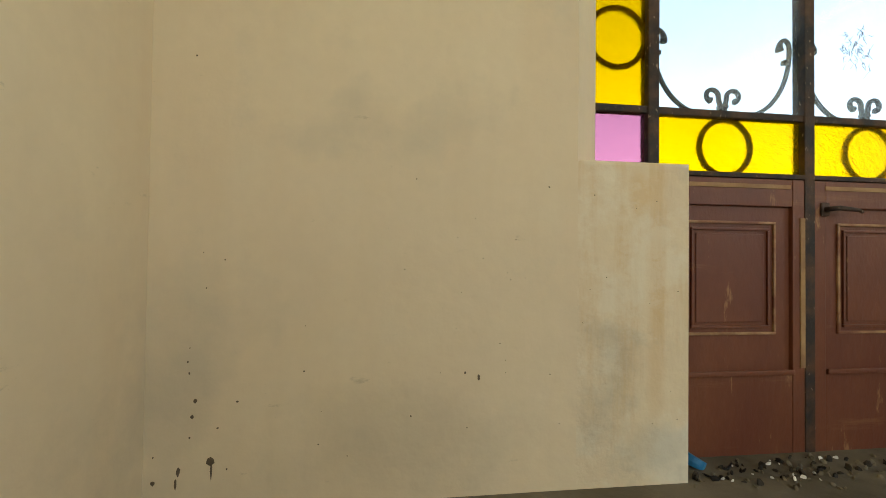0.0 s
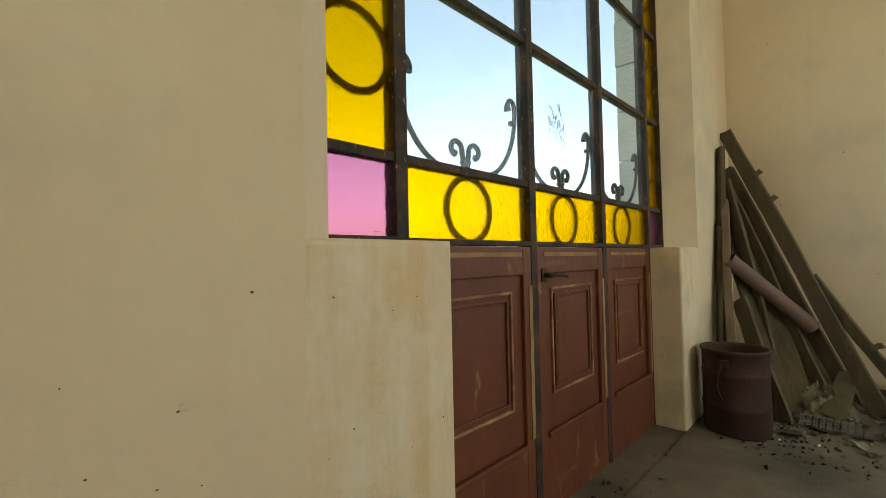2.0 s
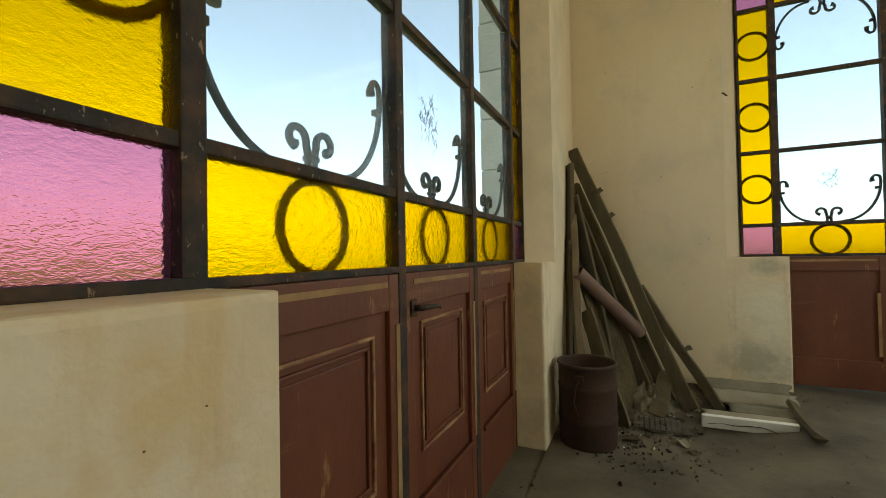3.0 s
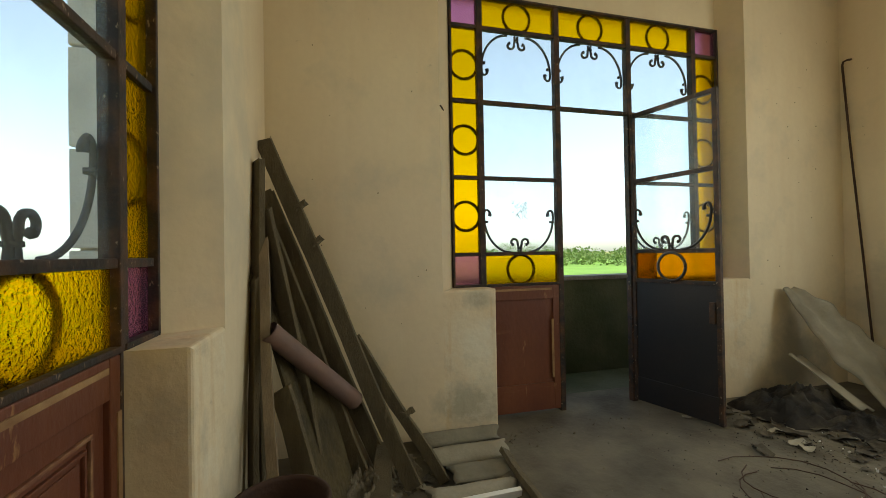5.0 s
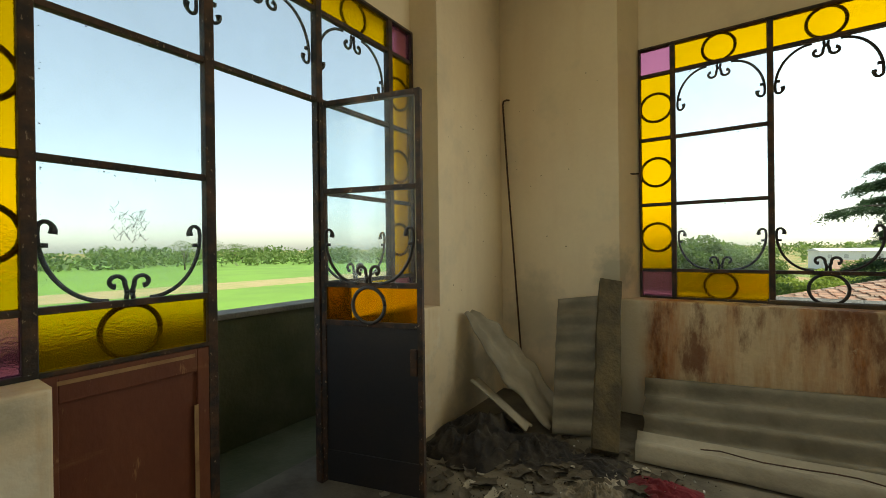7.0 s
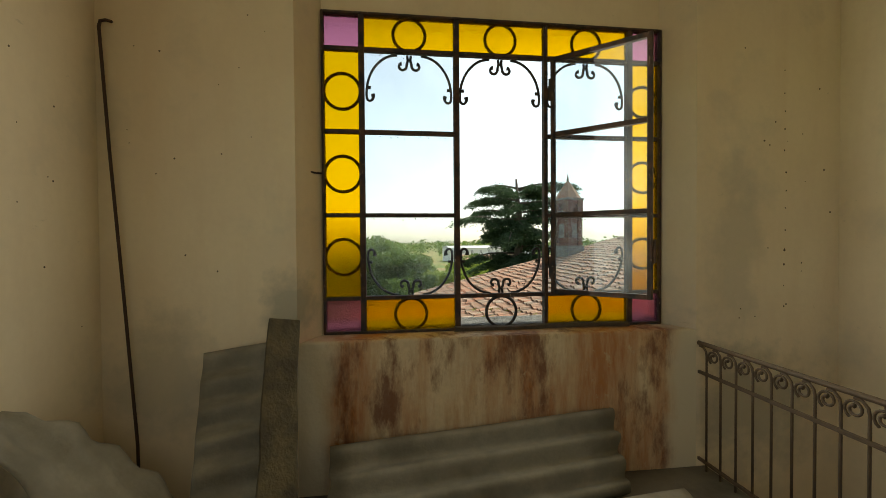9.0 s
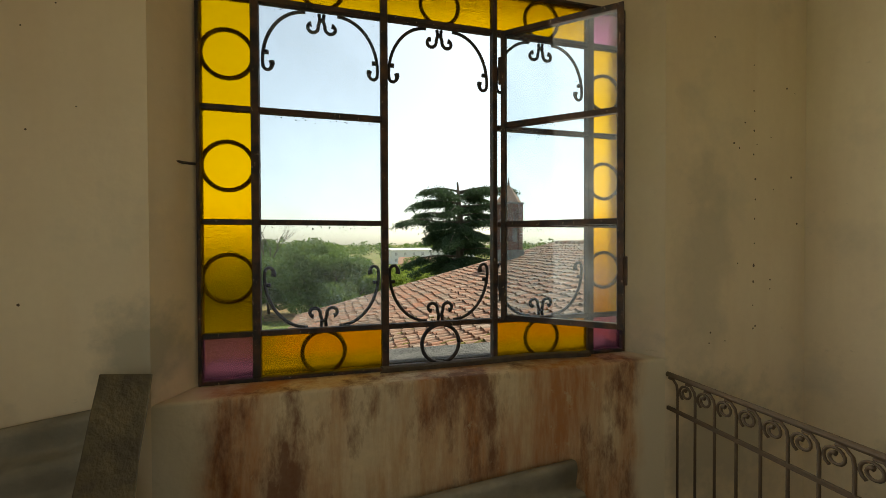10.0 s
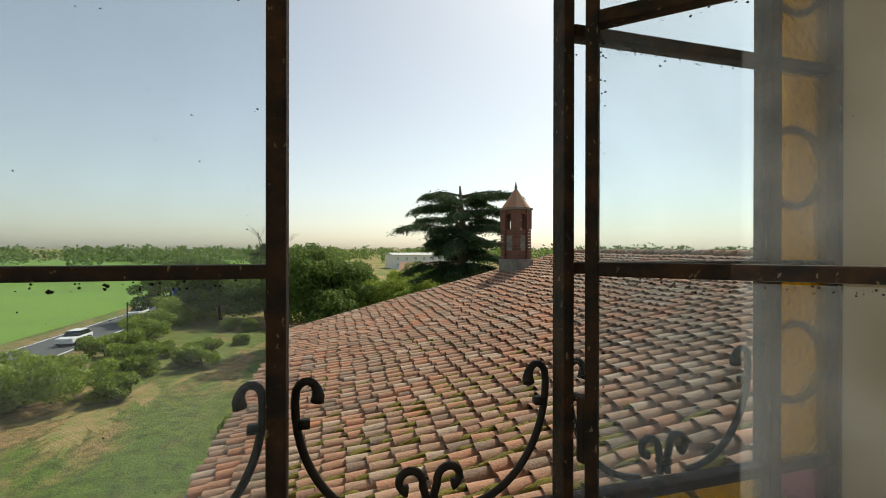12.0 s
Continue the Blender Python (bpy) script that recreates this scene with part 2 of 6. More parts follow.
def glass_material(name, tint, rough, ripple, ripple_scale=55.0, gloss=0.035):
    """A pane: tinted light through it, a little gloss, dust film."""
    mt, nt, bsdf = nodes_of(name)
    nt.nodes.remove(bsdf)
    vec = coords(nt, (1, 1, 1), True)
    if rough:
        clear = nt.nodes.new("ShaderNodeBsdfRefraction")
        clear.inputs["Roughness"].default_value, clear.inputs["IOR"].default_value = rough, 1.14
        b = node(nt, "ShaderNodeBump", Strength=ripple, Distance=0.007)
        nt.links.new(noise_fac(nt, coords(nt, (1, 1, 1.6), True), ripple_scale, 3, 0.2, 0.8), b.inputs["Height"])
        nt.links.new(b.outputs[0], clear.inputs["Normal"])
    else:
        clear = nt.nodes.new("ShaderNodeBsdfTransparent")
    clear.inputs["Color"].default_value = (*tint, 1)
    shine = nt.nodes.new("ShaderNodeBsdfGlossy")
    shine.inputs["Roughness"].default_value = 0.05
    film = nt.nodes.new("ShaderNodeBsdfTranslucent")
    film.inputs["Color"].default_value = (*(0.75 * c for c in tint), 1)
    a = nt.nodes.new("ShaderNodeMixShader")
    dust = noise_fac(nt, vec, 3.0, 6, 0.35, 0.75)
    nt.links.new(math_node(nt, "ADD", math_node(nt, "MULTIPLY", dust, 0.065), 0.018 if not rough else 0.05), a.inputs[0])
    nt.links.new(clear.outputs[0], a.inputs[1])
    nt.links.new(film.outputs[0], a.inputs[2])
    fres = node(nt, "ShaderNodeFresnel", IOR=1.45)
    g = nt.nodes.new("ShaderNodeMixShader")
    nt.links.new(math_node(nt, "MULTIPLY", fres.outputs[0], gloss / 0.6), g.inputs[0])
    nt.links.new(a.outputs[0], g.inputs[1])
    nt.links.new(shine.outputs[0], g.inputs[2])
    nt.links.new(g.outputs[0], nt.nodes["Material Output"].inputs[0])
    return mt


def stained_plaster_material():
    """The same plaster on the ledges: ochre drips, grey damp and bare whitish patches."""
    mt, nt, bsdf = nodes_of("stained_ledge_plaster")
    vec, base, relief = plaster_base(nt)
    drips = noise_fac(nt, coords(nt, (9, 9, 0.9), True), 1.0, 6, 0.54, 0.68, 0.65)
    base = mix(nt, math_node(nt, "MULTIPLY", drips, 0.40), base, (0.55, 0.34, 0.12))
    damp = noise_fac(nt, vec, 3.4, 6, 0.54, 0.66, 0.68)
    base = mix(nt, math_node(nt, "MULTIPLY", damp, 0.30), base, (0.40, 0.36, 0.28))
    bare = noise_fac(nt, coords(nt, (1, 1, 1.3), True), 4.5, 8, 0.50, 0.60, 0.7)
    base = mix(nt, math_node(nt, "MULTIPLY", bare, 0.30), base, (0.76, 0.73, 0.62))
    nt.links.new(base, bsdf.inputs["Base Color"])
    bsdf.inputs["Roughness"].default_value = 0.92
    bump(nt, bsdf, relief, 0.38, 0.012)
    return mt


PLASTER = plaster_material()
LEDGE = stained_plaster_material()
RUSTY = rusty_plaster_material()
IRON = surface("rusty_dark_iron", (0.019, 0.015, 0.014), (0.17, 0.072, 0.028), 0.75, 13, 60, 0.5, 0.5, 0.003, metal=0.0, flecks=(0.42, 0.31, 0.21))
BLACK_IRON = surface("weathered_black_iron", (0.035, 0.033, 0.034), (0.07, 0.05, 0.04), 0.65, 8, 70, 0.5, 0.4, 0.002, metal=0.4)
DOOR_PAINT = surface("flaking_oxblood_paint", (0.125, 0.034, 0.016), (0.21, 0.075, 0.028), 0.55, 4, 45, 0.5, 0.35, 0.003, (1, 1, 0.5), flakes=(0.33, 0.18, 0.075))
DOOR_EDGE = surface("bare_worn_ochre_edge", (0.36, 0.22, 0.10), (0.17, 0.08, 0.04), 0.8, 9, 60, 0.8, 0.4, 0.003)
WORN_PAINT = surface("worn_oxblood_paint", (0.19, 0.075, 0.04), (0.46, 0.29, 0.14), 0.7, 10, 60, 0.9, 0.4, 0.002)
# Near-black, far darker than the oxblood of the closed leaves.
DOOR_DARK = surface("near_black_door_panel", (0.011, 0.012, 0.016), (0.03, 0.02, 0.018), 0.6, 3, 45, 0.5, 0.3, 0.002)
CLEAR = glass_material("dusty_clear_glass", (0.93, 0.96, 0.97), 0, 0)
YELLOW = glass_material("yellow_cathedral_glass", (0.95, 0.68, 0.004), 0.03, 1.0, 48.0)
# Yellow glass; the dim double-pane view behind is put into its tint.
YELLOW_DIMMED = glass_material("dimmed_yellow_cathedral_glass", (0.60, 0.37, 0.004), 0.03, 0.7, 48.0)
PINK = glass_material("pink_cathedral_glass", (0.72, 0.40, 0.50), 0.025, 0.9, 48.0)
FLOOR = surface("dusty_concrete_floor", (0.155, 0.134, 0.098), (0.04, 0.034, 0.024), 0.85, 2.6, 30, 0.85, 0.35, 0.008, world_space=True)
STONE = surface("grey_lichen_stone", (0.22, 0.21, 0.19), (0.09, 0.09, 0.08), 0.9, 5, 40, 0.7, 0.6, 0.01, world_space=True)
DARK_SILL = surface("sooty_lichen_stone", (0.085, 0.085, 0.08), (0.20, 0.195, 0.18), 0.95, 9, 60, 0.8, 0.9, 0.012, world_space=True)
MOSSY = surface("damp_mossy_render", (0.095, 0.10, 0.06), (0.03, 0.045, 0.014), 0.9, 2.2, 25, 0.8, 0.4, 0.008, world_space=True)

# ---- the room ----
WALL_TOP, NICHE_TOP = 3.7, 3.45
LEFT, RIGHT, NORTH, SOUTH = -0.6, 4.046, 1.453, -3.113


def window_wall(name, m, cols, dep, niche, span, door, label):
    """A wall with a splayed niche; the window's hole goes through its outer leaf. span: its ends, niche: the niche's edges at the wall's face."""
    bm = bmesh.new()
    beg, end, (u0, u1), (n0, n1) = cols[0], cols[-1], span, niche
    low = -3.2 if name == "wall_south" else -0.2
    flare = 0.205 if name == "wall_north" else 0.12
    for x0, x1, z0, z1 in ((u0, beg, 0, WALL_TOP), (end, u1, 0, WALL_TOP), (beg, end, ROWS_Z[-1], WALL_TOP)):
        add_box(bm, x0, x1, 0, 0.05, z0 if z0 else low, z1)
    for x0, x1, z0, z1 in ((u0, beg - flare, 0, WALL_TOP), (end + flare, u1, 0, WALL_TOP), (beg - flare, end + flare, ROWS_Z[-1] + flare, WALL_TOP)):
        add_box(bm, x0, x1, 0.05, 0.28, z0 if z0 else low, z1)
    if name == "wall_north":
        # plaster laps over the frame's first bar
        add_prism(bm, [(u0, -dep), (n0, -dep), (beg + 0.013, -0.033), (beg - 0.001, -0.033), (beg - 0.001, 0), (u0, 0)], low, WALL_TOP)
    else:
        add_prism(bm, [(u0, -dep), (n0, -dep), (beg, 0), (u0, 0)], low, WALL_TOP)
    add_prism(bm, [(n1, -dep), (u1, -dep), (u1, 0), (end, 0)], low, WALL_TOP)
    add_prism(bm, [(n0, -dep), (n1, -dep), (end, 0), (beg, 0)], NICHE_TOP, WALL_TOP)
    wall = part(name, fix(bm), PLASTER)
    wall.matrix_world = m
    tagged(wall, label, "wall", kind="structure")
    if door:
        shapes = [[(n0, -dep), (cols[1] + 0.018, -dep), (cols[1] + 0.018, 0.28), (beg, 0.28), (beg, 0)], [(cols[4] - 0.01, -dep), (n1, -dep), (end, 0), (end, 0.28), (cols[4] - 0.01, 0.28)]]
    else:
        shapes = [[(n0, -dep), (n1, -dep), (end, 0), (end, 0.28), (beg, 0.28), (beg, 0)]]
    for poly in shapes:
        bm = bmesh.new()
        add_prism(bm, poly, low, ROWS_Z[0])
        fix(bm)
        edges = [e for e in bm.edges if all(v.co.z > 0.5 and v.co.y < 0.1 for v in e.verts) or (abs(e.verts[0].co.x - e.verts[1].co.x) < 1e-5 and all(abs(v.co.y + dep) < 1e-4 and 0.15 < v.co.x < 2.2 for v in e.verts))]
        bmesh.ops.bevel(bm, geom=edges, offset=0.014, segments=3, affect="EDGES", profile=0.5)
        part("sill_block", bm, LEDGE if door else RUSTY, wall, "plastered masonry ledge with a worn rounded edge" if door else "window apron streaked with brown rust", smooth=False)
    return wall


window_wall("wall_north", WIN_A, COLS_A, 0.184, (-0.130, 2.376), (LEFT - 0.4 - 0.725, RIGHT + 0.4 - 0.725), True, "cream plastered wall, scuffed and yellowed")
window_wall("wall_east", WIN_B, COLS_B, 0.198, (-0.121, 2.375), (0.302 - NORTH, 0.302 - SOUTH), True, "cream plastered wall with grey damp patches")
window_wall("wall_south", WIN_C, COLS_C, 0.215, (-0.120, 2.413), (2.882 - RIGHT - 0.4, 2.882 - LEFT + 0.4), False, "dim cream plastered wall with damp stains")
tagged(part("wall_west", box(LEFT - 0.3, LEFT, SOUTH, NORTH, -3.2, WALL_TOP), PLASTER), "plain cream plastered wall by the stairwell", "wall", kind="structure")

WELL_X, WELL_N = 0.40, 0.9


def smooth01(v):
    v = min(1.0, max(0.0, v))
    return v * v * (3 - 2 * v)


def floor_z(x, y):
    """The worn floor sinks towards the first door."""
    return -0.08 * smooth01(y / 0.6) * smooth01((4.1 - x) / 0.4) + 0.006 * noise.noise(Vector((x * 1.7, y * 1.7, 0)))


bm = bmesh.new()
for xs, ys in (((WELL_X, RIGHT), (SOUTH, NORTH)), ((LEFT, WELL_X), (WELL_N, NORTH))):
    nx, ny = max(6, int((xs[1] - xs[0]) * 14)), max(6, int((ys[1] - ys[0]) * 14))
    grid = [[bm.verts.new((x, y, floor_z(x, y))) for y in np.linspace(ys[0], ys[1], ny)] for x in np.linspace(xs[0], xs[1], nx)]
    for a, b in zip(grid, grid[1:]):
        for k in range(ny - 1):
            bm.faces.new((a[k], b[k], b[k + 1], a[k + 1]))
    add_box(bm, xs[0], xs[1], ys[0], ys[1], -0.35, -0.16)
tagged(part("floor", fix(bm), FLOOR, smooth=False), "dusty grey concrete floor, stained and littered", "floor", kind="structure")
tagged(part("door_threshold", box(0.95, 2.77, NORTH, 1.90, -0.35, -0.086), FLOOR), "worn concrete door sill", "threshold", kind="structure")
tagged(part("door_threshold", box(RIGHT, 4.52, -1.75, 0.08, -0.25, -0.008), FLOOR), "worn concrete door sill", "threshold", kind="structure")
bm = bmesh.new()
add_box(bm, WELL_X, WELL_X + 0.15, SOUTH, WELL_N, -3.2, -0.25)
add_box(bm, LEFT, WELL_X + 0.15, WELL_N, WELL_N + 0.15, -3.2, -0.25)
add_box(bm, LEFT, WELL_X, SOUTH, WELL_N, -3.3, -3.2)
tagged(part("stairwell_wall", bm, PLASTER), "dirty plastered stairwell side walls", "wall", kind="structure")
stairs = empty("stairs", pose(0, 0, 0), "narrow worn concrete stairs down into the dark", "stairs", kind="structure")
for k in range(1, 15):
    part("step", box(LEFT, WELL_X, WELL_N - 0.25 * k, WELL_N - 0.25 * (k - 1), -0.18 * k - 0.2, -0.18 * k, 0.008), FLOOR, stairs)
bm = box(LEFT - 0.3, RIGHT + 0.5, SOUTH - 0.5, NORTH + 0.5, WALL_TOP, WALL_TOP + 0.15)
tagged(part("ceiling", bm, PLASTER), "plain pale plastered ceiling", "ceiling", kind="structure")
# Unseen; reaches far south only to keep the sun out of the room.
tagged(part("sun_blocking_roof", box(LEFT - 0.7, RIGHT + 0.75, SOUTH - 1.95, NORTH + 0.8, WALL_TOP + 0.15, WALL_TOP + 0.3), STONE), "unseen flat roof slab, extended south to keep the sun out", "roof", kind="structure")


# ---- windows and their iron work ----
def bar(name, x0, x1, z0, z1, parent, depth=0.045, y=0.0, material=None, label=""):
    return part(name, box(x0, x1, y - depth / 2, y + depth / 2, z0, z1, 0.004), material or IRON, parent, label)


def hook_pts(x, z, way, up, w, h, y):
    """A long swept scroll: from the middle of the rail up along the side, ending in an inward curl."""
    pts = []
    for k in range(15):
        a = math.pi / 2 * k / 14
        pts.append((x + way * (w - w * math.sin(a)), y, z + up * (h * 0.86 * (1 - math.cos(a)))))
    for k in range(1, 9):
        a = math.pi * 1.15 * k / 8
        pts.append((x + way * (0.022 - 0.022 * math.cos(a)), y, z + up * (h * 0.86 + 0.03 * math.sin(a) + 0.012)))
    return pts


def centre_pts(x, z, way, up, y):
    """Half of the paired centre scroll: stem from the rail, out and over into a round curl."""
    pts = [(x + way * 0.012, y, z), (x + way * 0.008, y, z + up * 0.03), (x + way * 0.016, y, z + up * 0.058)]
    for k in range(13):
        a = math.pi * (1.0 - 1.45 * k / 12)
        r = 0.030 - 0.0012 * k
        pts.append((x + way * (0.046 + r * math.cos(a)), y, z + up * (0.068 + r * math.sin(a))))
    return pts


def ironwork(parent, x0, x1, z, up, y=0.028):
    mid = (x0 + x1) / 2
    for way, x in ((1, x0), (-1, x1)):
        bm = bmesh.new()
        pts = hook_pts(x + way * 0.012, z, way, up, 0.20, 0.30, y)
        add_tube(bm, pts, [0.0085] * (len(pts) - 3) + [0.010, 0.013, 0.014], 7)
        x_, y_, z_ = pts[17]
        add_box(bm, x_ - 0.011, x_ + 0.011, y - 0.009, y + 0.009, z + up * 0.215 - 0.008, z + up * 0.215 + 0.008)
        part("scroll", fix(bm), BLACK_IRON, parent, smooth=True)
    bm = bmesh.new()
    for way in (1, -1):
        pts = centre_pts(mid, z, way, up, y)
        add_tube(bm, pts, [0.009] * (len(pts) - 3) + [0.010, 0.012, 0.013], 7)
    add_box(bm, mid - 0.016, mid + 0.016, y - 0.011, y + 0.011, z + up * 0.03 - 0.006, z + up * 0.03 + 0.006)
    part("centre_scroll", fix(bm), BLACK_IRON, parent, smooth=True)


def ring(parent, x, z, r, y=0.018):
    part("ring", tube(ring_pts(x, z, r, y, 32), 0.0105, 7), BLACK_IRON, parent, smooth=True)


def pane(parent, x0, x1, z0, z1, material, y=0.0, label=""):
    ob = part("pane", box(x0, x1, y - 0.0015, y + 0.0015, z0, z1), material, parent, label)
    ob.visible_shadow = False
    return ob


def ring_radius(w, h):
    return min(w, h) / 2 - 0.010


def frame_window(name, m, cols, door, label, open_col=True):
    """The fixed iron window: border of coloured panes, three lights, scrolls and rings."""
    win = empty(name, m, label, "window", kind="structure")
    z, end = ROWS_Z, cols[-1]
    f = 0.016
    # outer frame
    bar("frame_bar", cols[0], cols[0] + f, z[0], z[5], win, 0.06)
    bar("frame_bar", end - f, end, z[0], z[5], win, 0.06)
    bar("frame_bar", cols[0] + f, end - f, z[5] - f, z[5], win, 0.06)
    for a, b in ((0, 1), (4, 5)) if door else ((0, 5),):
        bar("frame_bar", cols[a] + f * (a == 0), cols[b] - f * (b == 5), z[0], z[0] + 0.018, win, 0.06)
    if door:
        for k in (1, 3) if open_col else (1, 2, 3):
            bar("frame_bar", cols[k] + 0.017, cols[k + 1] - 0.017, z[0] - 0.002, z[0] + 0.016, win, 0.05)
    # mullions
    for k, c in enumerate(cols[1:5]):
        w = 0.021 if door else 0.013 if k == 2 else 0.018
        bar("mullion", c - w, c + w, -0.1 if door else z[0] + 0.018, z[5] - f, win, 0.05, material=IRON)
    # cross bars
    for k in range(5):
        a, b = cols[k] + (f if k == 0 else 0.017), cols[k + 1] - (f if k == 4 else 0.017)
        for i in (1, 2, 3, 4):
            if k == 2 and ((door and open_col and i in (1, 2)) or (not door and i in (2, 3))):
                continue
            bar("cross_bar", a, b, z[i] - 0.013, z[i] + 0.013, win, 0.038)
    # panes with rings and scrolls
    for k in range(5):
        a, b = cols[k] + 0.012, cols[k + 1] - 0.012
        for i in range(5):
            lo, hi = z[i] + 0.008, z[i + 1] - 0.008
            side, border = k in (0, 4), i in (0, 4)
            mid_leaf = k == 2 and ((door and open_col and i in (0, 1, 2)) or (not door and i in (0, 1, 2, 3)))
            glass = PINK if side and border else YELLOW if side or border else CLEAR
            if not mid_leaf:
                pane(win, a, b, lo, hi, glass)
            if k == 2 and door and open_col and i < 3:
                continue
            cx = (cols[k] + cols[k + 1]) / 2
            if side != border:
                w, h = cols[k + 1] - cols[k], z[i + 1] - z[i]
                ring(win, cx, (z[i] + z[i + 1]) / 2, ring_radius(w if side else 9, h if border else 9))
            if not side and i == 1:
                ironwork(win, cols[k] + 0.017, cols[k + 1] - 0.017, z[1] + 0.012, 1)
            if not side and i == 3:
                ironwork(win, cols[k] + 0.017, cols[k + 1] - 0.017, z[4] - 0.012, -1)
    return win


def panel_parts(leaf, x0, x1, moulded=True, lo0=0.012):
    """The lower door leaf: stiles, rails, sunk field with a raised panel, kick rail."""
    z1 = ROWS_Z[0] - 0.004
    part("stile", box(x0, x0 + 0.05, -0.022, 0.018, lo0, z1, 0.004), DOOR_PAINT, leaf)
    part("stile", box(x1 - 0.05, x1, -0.022, 0.018, lo0, z1, 0.004), DOOR_PAINT, leaf)
    part("rail", box(x0 + 0.05, x1 - 0.05, -0.021, 0.017, z1 - 0.10, z1, 0.004), DOOR_PAINT, leaf)
    part("kick_rail", box(x0 + 0.05, x1 - 0.05, -0.021, 0.017, lo0, 0.205, 0.004), DOOR_PAINT, leaf)
    part("field", box(x0 + 0.048, x1 - 0.048, -0.006, 0.006, 0.20, z1 - 0.09), DOOR_PAINT, leaf)
    if moulded:
        a, b, lo, hi = x0 + 0.11, x1 - 0.11, 0.34, z1 - 0.155
        for inset, worn in ((0.0, True), (0.024, False)):
            p0, p1, q0, q1 = a + inset, b - inset, lo + inset, hi - inset
            for p in ((p0, p1, q0, q0 + 0.010), (p0, p1, q1 - 0.010, q1), (p0, p0 + 0.010, q0 + 0.010, q1 - 0.010), (p1 - 0.010, p1, q0 + 0.010, q1 - 0.010)):
                part("bead", box(p[0], p[1], -0.015, -0.005, p[2], p[3], 0.003), WORN_PAINT if worn else DOOR_PAINT, leaf)
        part("raised_panel", box(a + 0.045, b - 0.045, -0.010, -0.005, lo + 0.045, hi - 0.045, 0.003), DOOR_PAINT, leaf)
        part("drip_ledge", box(x0 + 0.05, x1 - 0.05, -0.032, -0.021, 0.195, 0.215, 0.005), DOOR_PAINT, leaf)
    if moulded:
        part("worn_stile", box(x1 - 0.022, x1 - 0.002, -0.0255, -0.0215, 0.22, z1 - 0.14), DOOR_EDGE, leaf, "bare ochre strip down the closing stile")
    part("worn_edge", box(x0 + 0.046, x1 - 0.06, -0.0245, -0.0205, z1 - 0.035, z1 - 0.02), DOOR_EDGE, leaf, "bare ochre streak along the top rail")


frame_window("window_1", WIN_A, COLS_A, True, "iron window with yellow and pink border panes", open_col=False)
frame_window("window_2", WIN_B, COLS_B, True, "iron window with yellow and pink border panes, middle door open")
frame_window("window_3", WIN_C, COLS_C, False, "iron window with coloured border panes, middle casement open")

for k in (1, 2, 3):
    leaf = empty("door_1", WIN_A, "closed oxblood panelled door leaf with flaking paint", "door", "door leaves under the first window", "structure")
    panel_parts(leaf, COLS_A[k] + 0.019, COLS_A[k + 1] - 0.019, True, -0.09)
    if k == 2:
        x = COLS_A[2] + 0.06
        handle = part("door_handle", box(x - 0.018, x + 0.018, -0.030, -0.022, 0.775, 0.825, 0.006), IRON, leaf, "black iron lever handle on a small rose")
        part("lever", tube([(x, -0.03, 0.80), (x, -0.055, 0.80), (x + 0.02, -0.062, 0.802), (x + 0.10, -0.06, 0.797), (x + 0.118, -0.058, 0.790)], [0.009, 0.009, 0.009, 0.007, 0.006]), IRON, handle, smooth=True)
leaf = empty("door_2", WIN_B, "closed plain oxblood door leaf with scraped paint", "door", "door leaves under the second window", "structure")
panel_parts(leaf, COLS_B[1] + 0.019, COLS_B[2] - 0.019, False)
part("scrape", box(0.735, 0.752, -0.0245, -0.0215, 0.24, 0.66), DOOR_EDGE, leaf, "long bare scrape in the paint")
leaf = empty("door_2", WIN_B, "closed plain oxblood door leaf", "door", "door leaves under the second window", "structure")
panel_parts(leaf, COLS_B[3] + 0.019, COLS_B[4] - 0.019, False)


def open_leaf(name, m, w, z0, z1, rows, panel, label):
    """A leaf hung on its right edge; local x runs from the hinge to the free edge, y inwards or outwards."""
    leaf = empty(name, m, label, "door" if panel else "casement", kind="structure")
    s = 0.03
    part("hinge_stile", box(0.004, s, -0.018, 0.018, z0, z1, 0.004), IRON, leaf)
    part("free_stile", box(w - s, w, -0.018, 0.018, z0, z1, 0.004), IRON, leaf)
    levels = list(rows)
    for i, z in enumerate(levels):
        lo, hi = (z, z + s) if i == 0 and not panel else (z - s, z) if i == len(levels) - 1 else (z - 0.015, z + 0.015)
        part("cross_bar", box(s, w - s, -0.017, 0.017, lo, hi, 0.004), IRON, leaf)
    return leaf, s


ang_b = math.degrees(math.atan2(-0.165, -0.605))
m_b = pose(4.222, -1.140, 0, 0, 0, ang_b)
LEAF_W = 0.627
leaf_b, s = open_leaf("door_2", m_b, LEAF_W, 0.012, ROWS_Z[3] - 0.016, (ROWS_Z[0] + 0.01, ROWS_Z[1], ROWS_Z[2], ROWS_Z[3] - 0.016), True, "glazed iron door leaf standing open into the room")
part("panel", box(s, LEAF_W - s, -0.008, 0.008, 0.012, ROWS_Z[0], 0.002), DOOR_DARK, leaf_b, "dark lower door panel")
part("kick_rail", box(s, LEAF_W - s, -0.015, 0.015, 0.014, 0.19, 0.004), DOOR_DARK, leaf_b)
part("lock", box(0.557, 0.595, -0.028, 0.028, 0.66, 0.80, 0.004), IRON, leaf_b, "rusty iron lock case")
pane(leaf_b, s - 0.004, LEAF_W - s + 0.004, ROWS_Z[0] + 0.02, ROWS_Z[1] - 0.01, YELLOW_DIMMED, label="yellow cathedral glass pane, tinted dark for the dim view behind")
